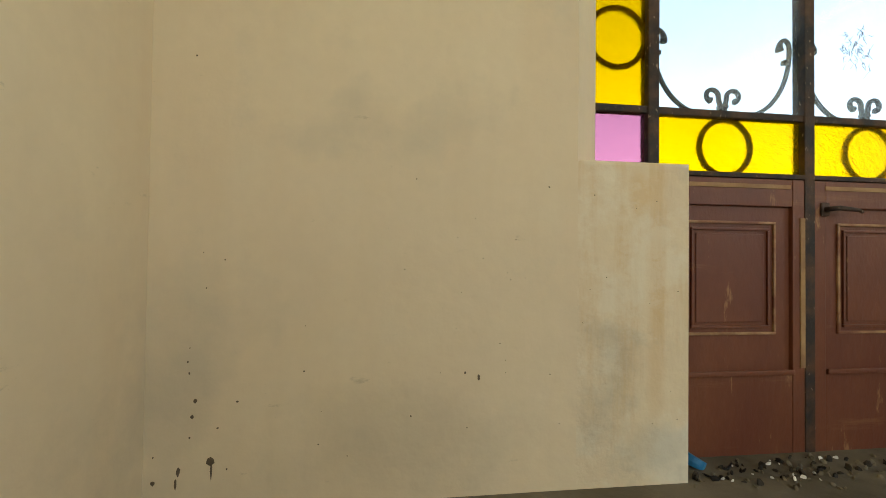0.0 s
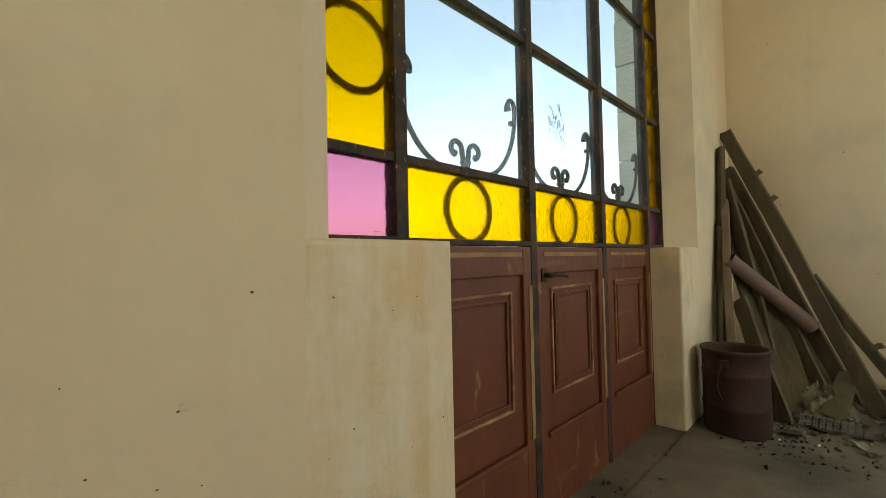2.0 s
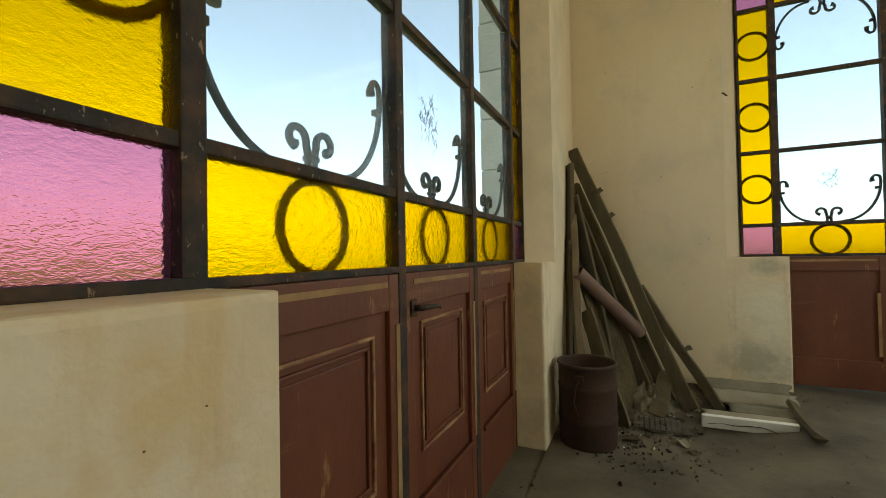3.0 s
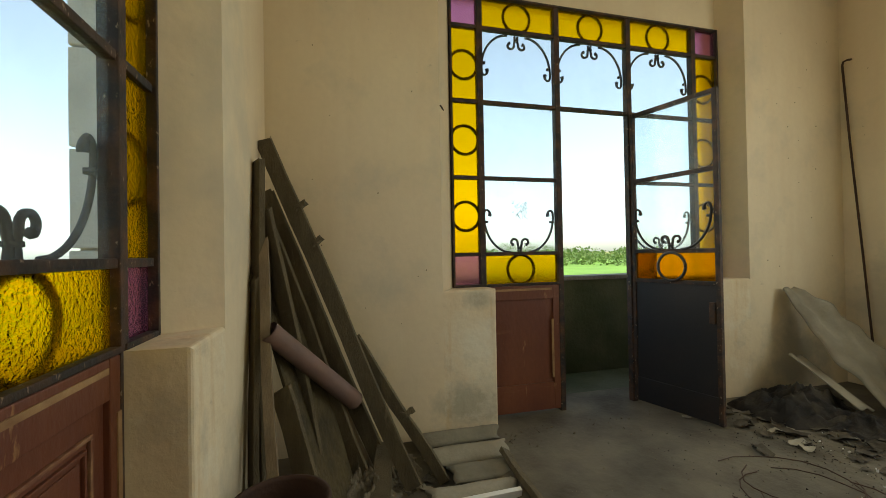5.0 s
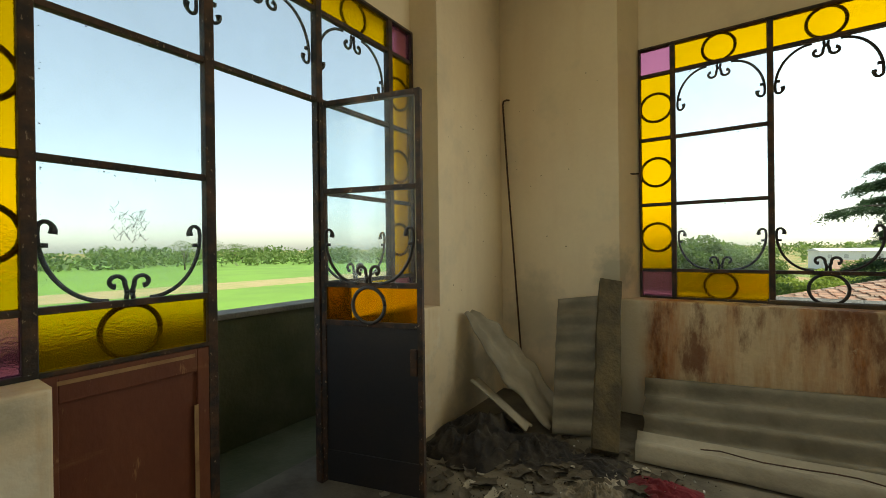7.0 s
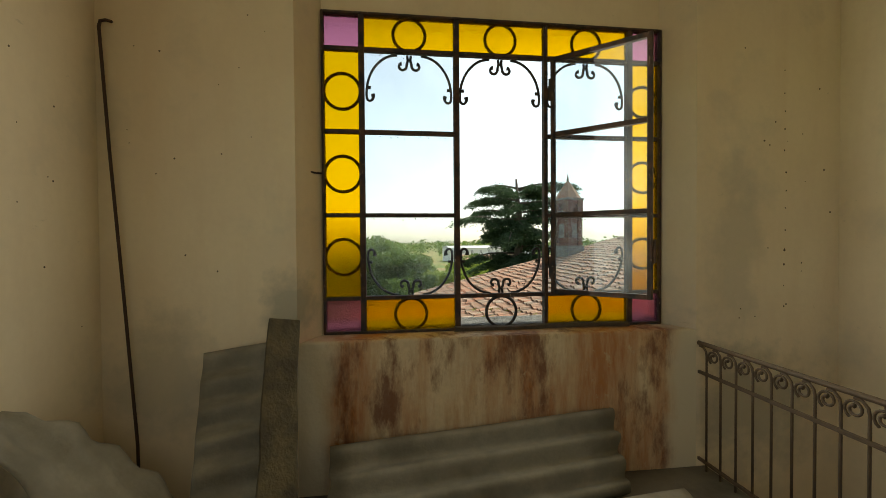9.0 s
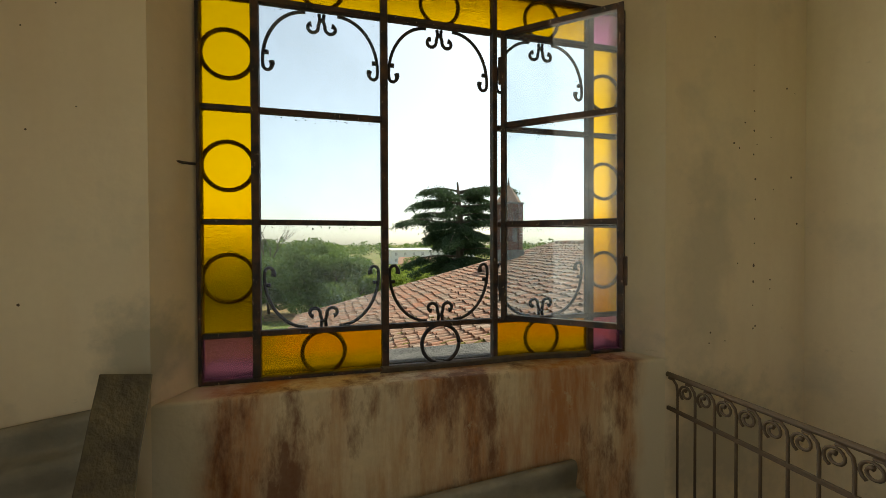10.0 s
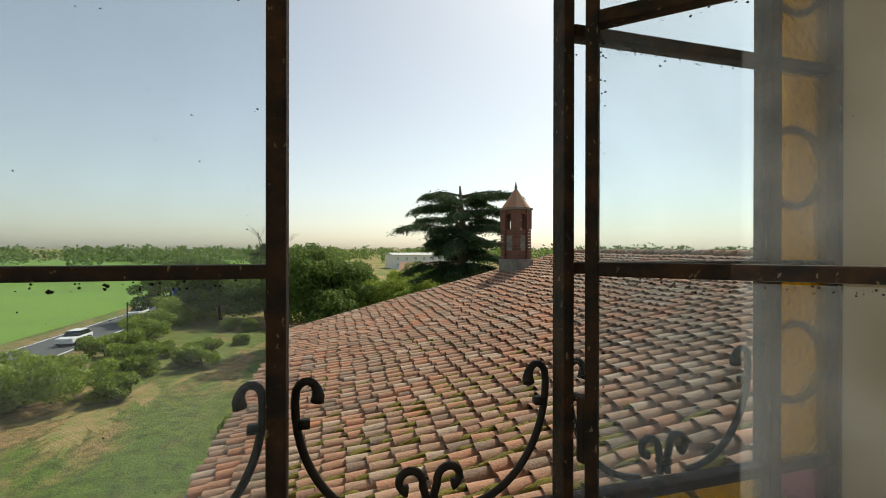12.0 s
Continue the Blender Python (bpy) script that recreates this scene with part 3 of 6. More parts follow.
pane(leaf_b, s - 0.004, LEAF_W - s + 0.004, ROWS_Z[1] + 0.01, ROWS_Z[2] - 0.01, CLEAR)
pane(leaf_b, s - 0.004, LEAF_W - s + 0.004, ROWS_Z[2] + 0.01, ROWS_Z[3] - 0.04, CLEAR)
ironwork(leaf_b, s, LEAF_W - s, ROWS_Z[1] + 0.012, 1, -0.024)
ring(leaf_b, LEAF_W / 2, (ROWS_Z[0] + ROWS_Z[1]) / 2 + 0.004, 0.098, -0.024)
for z in (2.05, 0.45):
    part("hinge", tube([(0, 0, z - 0.07), (0, 0, z + 0.07)], 0.015), IRON, leaf_b)

ang_c = math.degrees(math.atan2(0.415, -0.46))
m_c = pose(1.394, -3.285, 0, 0, 0, ang_c)
leaf_c, s = open_leaf("casement", m_c, 0.615, ROWS_Z[1] + 0.01, ROWS_Z[4] - 0.016, (ROWS_Z[1] + 0.01, ROWS_Z[2], ROWS_Z[3], ROWS_Z[4] - 0.016), False, "dusty glazed iron casement swung open inwards")
for i in (1, 2, 3):
    pane(leaf_c, s - 0.004, 0.615 - s + 0.004, ROWS_Z[i] + 0.014, ROWS_Z[i + 1] - 0.02, CLEAR)
for z in (2.5, 1.32):
    part("hinge", tube([(0, 0, z - 0.07), (0, 0, z + 0.07)], 0.015), IRON, leaf_c)
part("catch", box(0.615, 0.632, -0.012, 0.012, 1.36, 1.50, 0.004), IRON, leaf_c)

# ---- outdoors: ground, road, balcony ----
GROUND = -8.0
UP = Vector((0, 0, 1))


def grass_material():
    mt, nt, bsdf = nodes_of("summer_grass")
    vec = coords(nt, (1, 1, 1), True)
    c = mix(nt, noise_fac(nt, vec, 0.06, 5, 0.4, 0.6), (0.15, 0.22, 0.03), (0.26, 0.25, 0.06))
    c = mix(nt, noise_fac(nt, coords(nt, (1, 0.45, 1), True), 0.12, 8, 0.48, 0.58, 0.70), c, (0.44, 0.27, 0.11))
    c = mix(nt, math_node(nt, "MULTIPLY", noise_fac(nt, vec, 1.6, 7, 0.42, 0.62, 0.7), 0.75), c, (0.055, 0.075, 0.018))
    nt.links.new(c, bsdf.inputs["Base Color"])
    bsdf.inputs["Roughness"].default_value = 0.95
    bump(nt, bsdf, noise_fac(nt, vec, 3.0, 8, 0.2, 0.8, 0.7), 0.9, 0.25)
    return mt


GRASS = grass_material()
CROP = surface("bright_young_crop", (0.15, 0.275, 0.028), (0.10, 0.18, 0.026), 0.95, 0.06, 2.0, 0.75, 0.4, 0.05, world_space=True)
DRY = surface("dry_field_edge", (0.36, 0.27, 0.13), (0.20, 0.24, 0.06), 0.95, 0.3, 3.0, 0.8, 0.5, 0.08, world_space=True)
ASPHALT = surface("grey_asphalt", (0.10, 0.10, 0.10), (0.07, 0.07, 0.07), 0.9, 0.4, 20, 0.5, 0.3, 0.01, world_space=True)
WHITE = surface("white_paint", (0.80, 0.80, 0.78), (0.62, 0.60, 0.55), 0.6, 3, 30, 0.4, 0.1, 0.002)

bm = bmesh.new()
bmesh.ops.create_grid(bm, x_segments=8, y_segments=8, size=3000)
bmesh.ops.translate(bm, verts=bm.verts, vec=(0, 0, GROUND))
tagged(part("ground", bm, GRASS), "rough meadow with dry straw patches", "ground", kind="structure")


def strip(name, corners, dz, material, label, category):
    bm = bmesh.new()
    bm.faces.new([bm.verts.new((x, y, GROUND + dz)) for x, y in corners])
    return tagged(part(name, fix(bm), material), label, category, kind="structure")


STRAW = surface("trodden_dry_straw", (0.34, 0.235, 0.095), (0.15, 0.19, 0.035), 0.95, 1.3, 7.0, 1.0, 0.6, 0.08, world_space=True)


def straw_patch(cx, cy, length, width, turn, seed):
    """An irregular trodden patch of dry straw, frayed at its rim."""
    bm = bmesh.new()
    hub = bm.verts.new((cx, cy, GROUND + 0.02))
    rim = []
    for k in range(120):
        a = 2 * math.pi * k / 120
        q = 0.9 + 0.6 * noise.noise(Vector((math.cos(a) * 2.2, math.sin(a) * 2.2, seed))) + 0.55 * noise.noise(Vector((math.cos(a) * 9, math.sin(a) * 9, seed + 5)))
        x, y = length * q * math.cos(a), width * q * math.sin(a)
        rim.append(bm.verts.new((cx + x * math.cos(turn) - y * math.sin(turn), cy + x * math.sin(turn) + y * math.cos(turn), GROUND + 0.02)))
    for k in range(120):
        bm.faces.new((hub, rim[k], rim[(k + 1) % 120]))
    tagged(part("dry_patch", fix(bm), STRAW), "frayed patch of dry trodden straw in the meadow", "ground", kind="structure")


for k, (cx, cy, length, width, turn) in enumerate(((14.0, -34.2, 2.6, 1.0, 1.9), (15.2, -29.6, 3.6, 1.3, 1.75), (12.6, -37.0, 1.6, 0.4, 1.3), (10.6, -38.6, 1.2, 0.5, 0.3), (17.6, -30.6, 1.4, 0.6, 0.6), (13.1, -44.0, 2.6, 0.25, 1.5))):
    straw_patch(cx, cy, length, width, turn, k * 3.1)
strip("field", ((34, -400), (600, -400), (600, 340), (34, 340)), 0.01, CROP, "bright green young crop field", "field")
strip("field_margin", ((92, -200), (112, -200), (150, 330), (124, 330)), 0.03, DRY, "bare dry strip across the crop field", "field")
strip("road", ((25.4, -900), (31.2, -900), (31.2, 300), (25.4, 300)), 0.04, ASPHALT, "straight grey country road", "road")
for x in (25.65, 30.8):
    strip("road_line", ((x, -900), (x + 0.16, -900), (x + 0.16, 300), (x, 300)), 0.06, WHITE, "white painted edge line", "road marking")
tagged(part("balcony_floor", box(4.52, 5.34, -2.8, 1.3, -0.35, -0.06), MOSSY), "damp mossy balcony floor", "balcony", kind="structure")
tagged(part("balcony_parapet", box(5.16, 5.32, -2.8, 1.3, -0.06, 0.86, 0.01), MOSSY), "grey mossy balcony parapet with a flat coping", "parapet", kind="structure")
tagged(part("balcony_coping", box(5.13, 5.35, -2.8, 1.3, 0.86, 0.90, 0.008), STONE), "weathered stone coping on the balcony parapet", "coping", kind="structure")
tagged(part("balcony_parapet", box(4.53, 5.16, 1.15, 1.3, -0.06, 0.86, 0.01), MOSSY), "grey mossy end wall of the balcony", "parapet", kind="structure")
tagged(part("balcony_parapet", box(4.53, 5.16, -2.8, -2.65, -0.06, 0.86, 0.01), MOSSY), "grey mossy end wall of the balcony", "parapet", kind="structure")
tagged(part("outer_sill", box(0.52, 2.92, -3.67, -3.37, 0.912, 0.930, 0.006), DARK_SILL), "grey lichen-covered outer window sill", "sill", kind="structure")

# ---- the house below ----
HOUSE = surface("house_render", (0.55, 0.45, 0.32), (0.40, 0.34, 0.26), 0.9, 1.0, 20, 0.6, 0.3, 0.006, world_space=True)
tagged(part("tower_wall", box(LEFT - 0.4, 4.52, SOUTH - 0.46, 1.91, GROUND, -3.35), HOUSE), "plain rendered storeys under the tower room", "wall", kind="structure")
ROOF_SLOPE, EAVE_X, EAVE_Z, ROOF_S, ROOF_N, RIDGE_X = 0.253, 3.57, -1.31, -18.1, -3.63, -7.6


def roof_z(x):
    return EAVE_Z + ROOF_SLOPE * (EAVE_X - x)


def tile_material():
    mt, nt, bsdf = nodes_of("weathered_terracotta")
    vec = coords(nt, (1, 1, 1), True)
    info, geo = nt.nodes.new("ShaderNodeObjectInfo"), nt.nodes.new("ShaderNodeNewGeometry")
    rnd = math_node(nt, "FRACT", math_node(nt, "ADD", info.outputs["Random"], geo.outputs["Random Per Island"]), 0.0)
    c = mix(nt, rnd, (0.42, 0.165, 0.085), (0.31, 0.18, 0.115))
    c = mix(nt, math_node(nt, "MULTIPLY", math_node(nt, "FRACT", math_node(nt, "MULTIPLY", rnd, 7.3), 0.0), 0.5), c, (0.40, 0.23, 0.15))
    for times, lo, tone in ((3.7, 0.72, (0.12, 0.085, 0.065)), (5.9, 0.74, (0.47, 0.36, 0.27))):
        some = nt.nodes.new("ShaderNodeMapRange")
        some.inputs[1].default_value, some.inputs[2].default_value = lo, lo + 0.2
        nt.links.new(math_node(nt, "FRACT", math_node(nt, "MULTIPLY", rnd, times), 0.0), some.inputs[0])
        c = mix(nt, math_node(nt, "MULTIPLY", some.outputs[0], 0.75), c, tone)
    c = mix(nt, math_node(nt, "MULTIPLY", noise_fac(nt, vec, 1.1, 5, 0.42, 0.66), 0.5), c, (0.22, 0.175, 0.125))
    c = mix(nt, math_node(nt, "MULTIPLY", noise_fac(nt, vec, 14, 6, 0.5, 0.72), 0.55), c, (0.20, 0.175, 0.13))
    c = mix(nt, math_node(nt, "MULTIPLY", noise_fac(nt, vec, 45, 5, 0.55, 0.7), 0.35), c, (0.48, 0.44, 0.34))
    nt.links.new(c, bsdf.inputs["Base Color"])
    bsdf.inputs["Roughness"].default_value = 0.92
    bump(nt, bsdf, noise_fac(nt, vec, 40, 6, 0.2, 0.8), 0.8, 0.010)
    return mt


TILE = tile_material()
# Channel tiles as one sheet, colour darkened for the shade between covers.
TILE_BED = surface("shade_dark_tile_channels", (0.075, 0.05, 0.035), (0.05, 0.05, 0.025), 0.95, 6, 40, 0.8, 0.5, 0.01, world_space=True)
MOSS = surface("yellow_green_moss", (0.20, 0.165, 0.025), (0.08, 0.085, 0.018), 1.0, 12, 90, 0.8, 0.8, 0.012, world_space=True)
roof = empty("lower_roof", pose(0, 0, 0), "terracotta tiled roof with moss along its lower courses", "roof", kind="structure")
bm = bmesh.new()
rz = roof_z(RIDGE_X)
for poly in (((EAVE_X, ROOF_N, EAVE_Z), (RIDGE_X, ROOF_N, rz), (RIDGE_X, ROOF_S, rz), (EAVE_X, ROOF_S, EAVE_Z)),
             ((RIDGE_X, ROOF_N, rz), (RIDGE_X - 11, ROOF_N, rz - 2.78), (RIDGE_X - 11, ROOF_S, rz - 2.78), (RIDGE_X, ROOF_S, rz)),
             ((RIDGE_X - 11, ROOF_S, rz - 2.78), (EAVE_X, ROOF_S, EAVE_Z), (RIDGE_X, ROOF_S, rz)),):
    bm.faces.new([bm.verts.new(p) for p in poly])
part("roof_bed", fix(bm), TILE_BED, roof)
tagged(part("house_wall", box(RIDGE_X - 10.6, EAVE_X - 0.35, ROOF_S + 0.2, ROOF_N, GROUND, EAVE_Z - 0.1), HOUSE), "long rendered farmhouse wall under the tiled roof", "wall", kind="structure")
part("gutter", tube([(EAVE_X + 0.06, ROOF_N, EAVE_Z - 0.05), (EAVE_X + 0.06, ROOF_S, EAVE_Z - 0.05)], 0.06), STONE, roof, "grey eaves gutter")

rng = np.random.RandomState(4)
PITCH, EXPOSE, SEG = 0.195, 0.275, 6
SLOPE_A = math.atan(ROOF_SLOPE)


def tile_verts(r0=0.088, r1=0.066, length=0.36):
    out = []
    for s, r, h in ((0.0, r0, 0.040), (length, r1, 0.004)):
        for k in range(SEG + 1):
            a = math.pi * k / SEG
            out.append((-s, r * math.cos(a), h + r * 1.0 * math.sin(a)))
    return np.array(out)


TILE_F = [(k, k + 1, SEG + 2 + k, SEG + 1 + k) for k in range(SEG)]
tile_base = tile_verts()
tile_mesh = bpy.data.meshes.new("roof_tile")
tile_mesh.from_pydata(tile_base.tolist(), [], TILE_F)
tile_mesh.materials.append(TILE)
tile_mesh.polygons.foreach_set("use_smooth", [True] * len(TILE_F))
verts, faces, near_tiles = [], [], []
n_cols, n_rows = int((ROOF_N - ROOF_S) / PITCH), int((EAVE_X - RIDGE_X) / math.cos(SLOPE_A) / EXPOSE)
for c in range(n_cols):
    y = ROOF_N - PITCH * (c + 0.6)
    wave = 0.02 * math.sin(c * 0.37) + 0.015 * math.sin(c * 1.7)
    for r in range(n_rows):
        d = r * EXPOSE + wave + rng.normal(0, 0.024)
        x, zz = EAVE_X + 0.05 - d * math.cos(SLOPE_A), EAVE_Z - 0.012 + d * math.sin(SLOPE_A)
        m = Matrix.Translation((x, y + rng.normal(0, 0.011), zz + rng.uniform(0, 0.020))) @ Matrix.Rotation(SLOPE_A, 4, "Y") @ Matrix.Rotation(rng.normal(0, 0.055), 4, "Z")
        if c < 18 and 5 <= r < 21:
            near_tiles.append(m)
        else:
            a = np.array(m)
            n0 = len(verts) * (2 * SEG + 2)
            verts.append(tile_base @ a[:3, :3].T + a[:3, 3])
            faces += [tuple(i + n0 for i in f) for f in TILE_F]
far_mesh = bpy.data.meshes.new("roof_tiles")
far_mesh.from_pydata(np.concatenate(verts).tolist(), [], faces)
far_mesh.materials.append(TILE)
far_mesh.polygons.foreach_set("use_smooth", [True] * len(faces))
ob = new("roof_tiles", far_mesh)
ob.parent = roof
ob["kind"] = "stuff"
bm = bmesh.new()
for k in range(420):
    y, d = ROOF_N - PITCH * (rng.randint(1, 26) + 0.1), rng.uniform(1.0, 4.6)
    if rng.rand() < 0.25:
        y, d = ROOF_N - PITCH * (rng.randint(8, 45) + 0.1), rng.uniform(0.6, 5.5)
    x, zz = EAVE_X - d * math.cos(SLOPE_A), EAVE_Z + d * math.sin(SLOPE_A) + 0.065
    got = bmesh.ops.create_icosphere(bm, subdivisions=2, radius=1)["verts"]
    sx, sy = rng.uniform(0.05, 0.22), rng.uniform(0.025, 0.06)
    for v in got:
        w = 1 + 0.5 * noise.noise(v.co * 2 + Vector((k, 0, 0)))
        v.co = Vector((x + v.co.x * sx * w, y + v.co.y * sy * w, zz + v.co.x * -ROOF_SLOPE * sx + v.co.z * 0.045 * w))
ob = part("moss", bm, MOSS, roof, "yellow-green moss cushions between the tiles", smooth=True)
ob["kind"] = "stuff"
bm = bmesh.new()
for k in range(34):
    x0 = RIDGE_X + k * 0.33
    add_tube(bm, [(x0, ROOF_S + 0.05, roof_z(x0) + 0.06), (x0 + 0.36, ROOF_S + 0.05, roof_z(x0 + 0.36) + 0.05)], [0.08, 0.10], 8)
part("verge_tiles", fix(bm), TILE, roof, "row of verge tiles along the gable", smooth=True)
bm = bmesh.new()
for k in range(45):
    y0 = ROOF_S + k * 0.335
    add_tube(bm, [(RIDGE_X, y0, rz + 0.05), (RIDGE_X, y0 + 0.37, rz + 0.06)], [0.10, 0.12], 8)
part("ridge_tiles", fix(bm), TILE, roof, "row of half-round ridge tiles", smooth=True)

# ---- chimney ----
BRICK = surface("old_dark_brick", (0.20, 0.085, 0.06), (0.10, 0.07, 0.06), 0.9, 9, 50, 0.8, 0.5, 0.01, vary=0.5)
chimney = empty("chimney", pose(-4.88, -17.2, roof_z(-4.88) - 0.15, 0, 0, 22) @ Matrix.Diagonal((0.8, 0.8, 1.0, 1.0)), "ornate brick chimney tower with a pointed cap", "chimney", kind="structure")
part("base", box(-0.58, 0.58, -0.58, 0.58, -0.25, 0.62, 0.02), STONE, chimney, "grey rendered chimney foot")
brick_mesh = bpy.data.meshes.new("brick")
bm = box(-0.135, 0.135, -0.065, 0.065, 0, 0.1, 0.006)
bm.to_mesh(brick_mesh)
bm.free()
brick_mesh.materials.append(BRICK)
part("core", box(-0.42, 0.42, -0.42, 0.42, 0.62, 1.75), BRICK, chimney)
for row in range(10):
    z = 0.625 + row * 0.112
    for side in range(4):
        turn = Matrix.Rotation(math.pi / 2 * side, 4, "Z")
        shift = 0.14 if row % 2 else 0.0
        for k in (-1, 1):
            shared("brick", brick_mesh, turn @ pose(k * 0.36 + (shift - 0.07) * 0.3, -0.45, z), chimney)
bm = bmesh.new()
for sx in (-0.36, 0.36):
    for sy in (-0.36, 0.36):
        add_box(bm, sx - 0.17, sx + 0.17, sy - 0.17, sy + 0.17, 1.75, 2.5)
part("lantern_posts", bm, BRICK, chimney, "four brick corner piers round an open lantern")
for side in range(4):
    bm = bmesh.new()
    pts = [(-0.28, 0), (-0.28, 0.34), (0.28, 0.34), (0.28, 0)] + [(0.2 * math.cos(math.pi * k / 8), 0.0 + 0.2 * math.sin(math.pi * k / 8)) for k in range(9)]
    low = [bm.verts.new((x, -0.47, z + 2.16)) for x, z in pts]
    top = [bm.verts.new((x, -0.36, z + 2.16)) for x, z in pts]
    bm.faces.new(low)
    bm.faces.new(top[::-1])
    for i in range(len(pts)):
        bm.faces.new((low[i], top[i], top[(i + 1) % len(pts)], low[(i + 1) % len(pts)]))
    bmesh.ops.triangulate(bm, faces=bm.faces[:])
    bmesh.ops.rotate(bm, verts=bm.verts, matrix=Matrix.Rotation(math.pi / 2 * side, 3, "Z"))
    part("arch", fix(bm), BRICK, chimney)
for side in range(4):
    bm = box(-0.20, 0.20, -0.435, -0.415, 0.95, 1.52)
    bmesh.ops.rotate(bm, verts=bm.verts, matrix=Matrix.Rotation(math.pi / 2 * side, 3, "Z"))
    part("inset_panel", bm, WHITE if side == 0 else STONE, chimney, "pale rendered inset panel")
part("cornice", box(-0.58, 0.58, -0.58, 0.58, 2.5, 2.58, 0.02), STONE, chimney)
bm = bmesh.new()
bmesh.ops.create_cone(bm, cap_ends=True, segments=8, radius1=0.68, radius2=0.07, depth=0.72)
bmesh.ops.translate(bm, verts=bm.verts, vec=(0, 0, 2.94))
part("cap", bm, TILE, chimney, "pointed eight-sided tiled cap")
part("finial", tube([(0, 0, 3.28), (0, 0, 3.38), (0, 0, 3.42), (0, 0, 3.50), (0, 0, 3.62)], [0.05, 0.07, 0.05, 0.03, 0.008]), STONE, chimney, smooth=True)

# ---- trees ----
def leaf_material(name, a, b, gloss=0.6):
    mt, nt, bsdf = nodes_of(name)
    geo = nt.nodes.new("ShaderNodeNewGeometry")
    c = mix(nt, geo.outputs["Random Per Island"], a, b)
    c = mix(nt, math_node(nt, "MULTIPLY", noise_fac(nt, coords(nt, (1, 1, 1), True), 0.5, 4, 0.35, 0.65), 0.5), c, tuple(x * 0.55 for x in a))
    nt.links.new(c, bsdf.inputs["Base Color"])
    bsdf.inputs["Roughness"].default_value = gloss
    soft = nt.nodes.new("ShaderNodeBsdfTranslucent")
    nt.links.new(c, soft.inputs[0])
    mx = nt.nodes.new("ShaderNodeMixShader")
    mx.inputs[0].default_value = 0.5
    nt.links.new(bsdf.outputs[0], mx.inputs[1])
    nt.links.new(soft.outputs[0], mx.inputs[2])
    nt.links.new(mx.outputs[0], nt.nodes["Material Output"].inputs[0])
    return mt


LEAF_DARK = leaf_material("dark_broad_leaves", (0.115, 0.185, 0.042), (0.20, 0.27, 0.07))
LEAF_LIGHT = leaf_material("sunny_broad_leaves", (0.23, 0.32, 0.045), (0.37, 0.43, 0.08))
NEEDLES = leaf_material("cedar_needles", (0.035, 0.070, 0.030), (0.065, 0.105, 0.045), 0.8)
BARK = surface("grey_brown_bark", (0.10, 0.075, 0.055), (0.05, 0.04, 0.03), 0.95, 5, 30, 0.7, 0.8, 0.02, (1, 1, 0.3))


def leaf_cloud(centres, radii, count, size, seed, squash=0.7):
    """Many small leaf faces on the shells of several clumps, with gaps between."""
    r = np.random.RandomState(seed)
    centres, radii = np.array(centres, float), np.array(radii, float)
    pick = r.choice(len(centres), count, p=radii**2 / (radii**2).sum())
    d = r.normal(size=(count, 3))
    d /= np.linalg.norm(d, axis=1)[:, None]
    p = centres[pick] + d * (radii[pick] * r.uniform(0.62, 1.12, count))[:, None] * np.array((1, 1, squash))
    a = r.normal(size=(count, 3)) + d * 0.6
    a /= np.linalg.norm(a, axis=1)[:, None]
    b = np.cross(a, r.normal(size=(count, 3)))
    b /= np.linalg.norm(b, axis=1)[:, None]
    s = size * r.uniform(0.5, 1.3, count)[:, None]
    quad = np.stack([p - a * s, p + b * s * 0.55, p + a * s, p - b * s * 0.55], 1).reshape(-1, 3)
    return quad, np.arange(4 * count).reshape(-1, 4)


def cloud_part(name, quad, idx, material, parent, label=""):
    me = bpy.data.meshes.new(name)
    me.from_pydata(quad.tolist(), [], idx.tolist())
    me.materials.append(material)
    ob = new(name, me)
    ob.parent = parent
    if label:
        ob["label"] = label
    return ob


def broad_tree(name, x, y, h, w, material, seed, label, category="tree", leaves=3200, bush=False):
    r = np.random.RandomState(seed)
    tree = empty(name, pose(x, y, GROUND), label, category)
    cs, rs = [], []
    n = 22 if bush else 36
    for k in range(n):
        a, q = r.uniform(0, 6.28), r.uniform(0.15, 0.84) ** 0.8 * w
        z = h * (r.uniform(0.18, 0.82) if bush else r.uniform(0.30, 0.92)) * (1 - 0.38 * (q / w) ** 2)
        cs.append((q * math.cos(a), q * math.sin(a), z))
        rs.append(w * r.uniform(0.17, 0.34))
    cs.append((0, 0, h * (0.62 if bush else 0.84)))
    rs.append(w * 0.30)
    bm = bmesh.new()
    add_tube(bm, [(0, 0, -0.2), (0.05 * w, 0, h * 0.25), (0, 0.04 * w, h * 0.6)], [0.035 * h * 0.7, 0.022 * h, 0.010 * h], 8)
    for c, rad in list(zip(cs, rs))[:6 if bush else 9]:
        add_tube(bm, [(0.03 * w, 0, h * 0.22), (c[0] * 0.5, c[1] * 0.5, (h * 0.3 + c[2]) / 2), c], [0.013 * h, 0.009 * h, 0.003 * h], 6)
    part("trunk", fix(bm), BARK, tree, smooth=True)
    quad, idx = leaf_cloud(cs, rs, leaves, 0.13 if bush else 0.024 * w + 0.075, seed)
    cloud_part("crown", quad, idx, material, tree)
    return tree


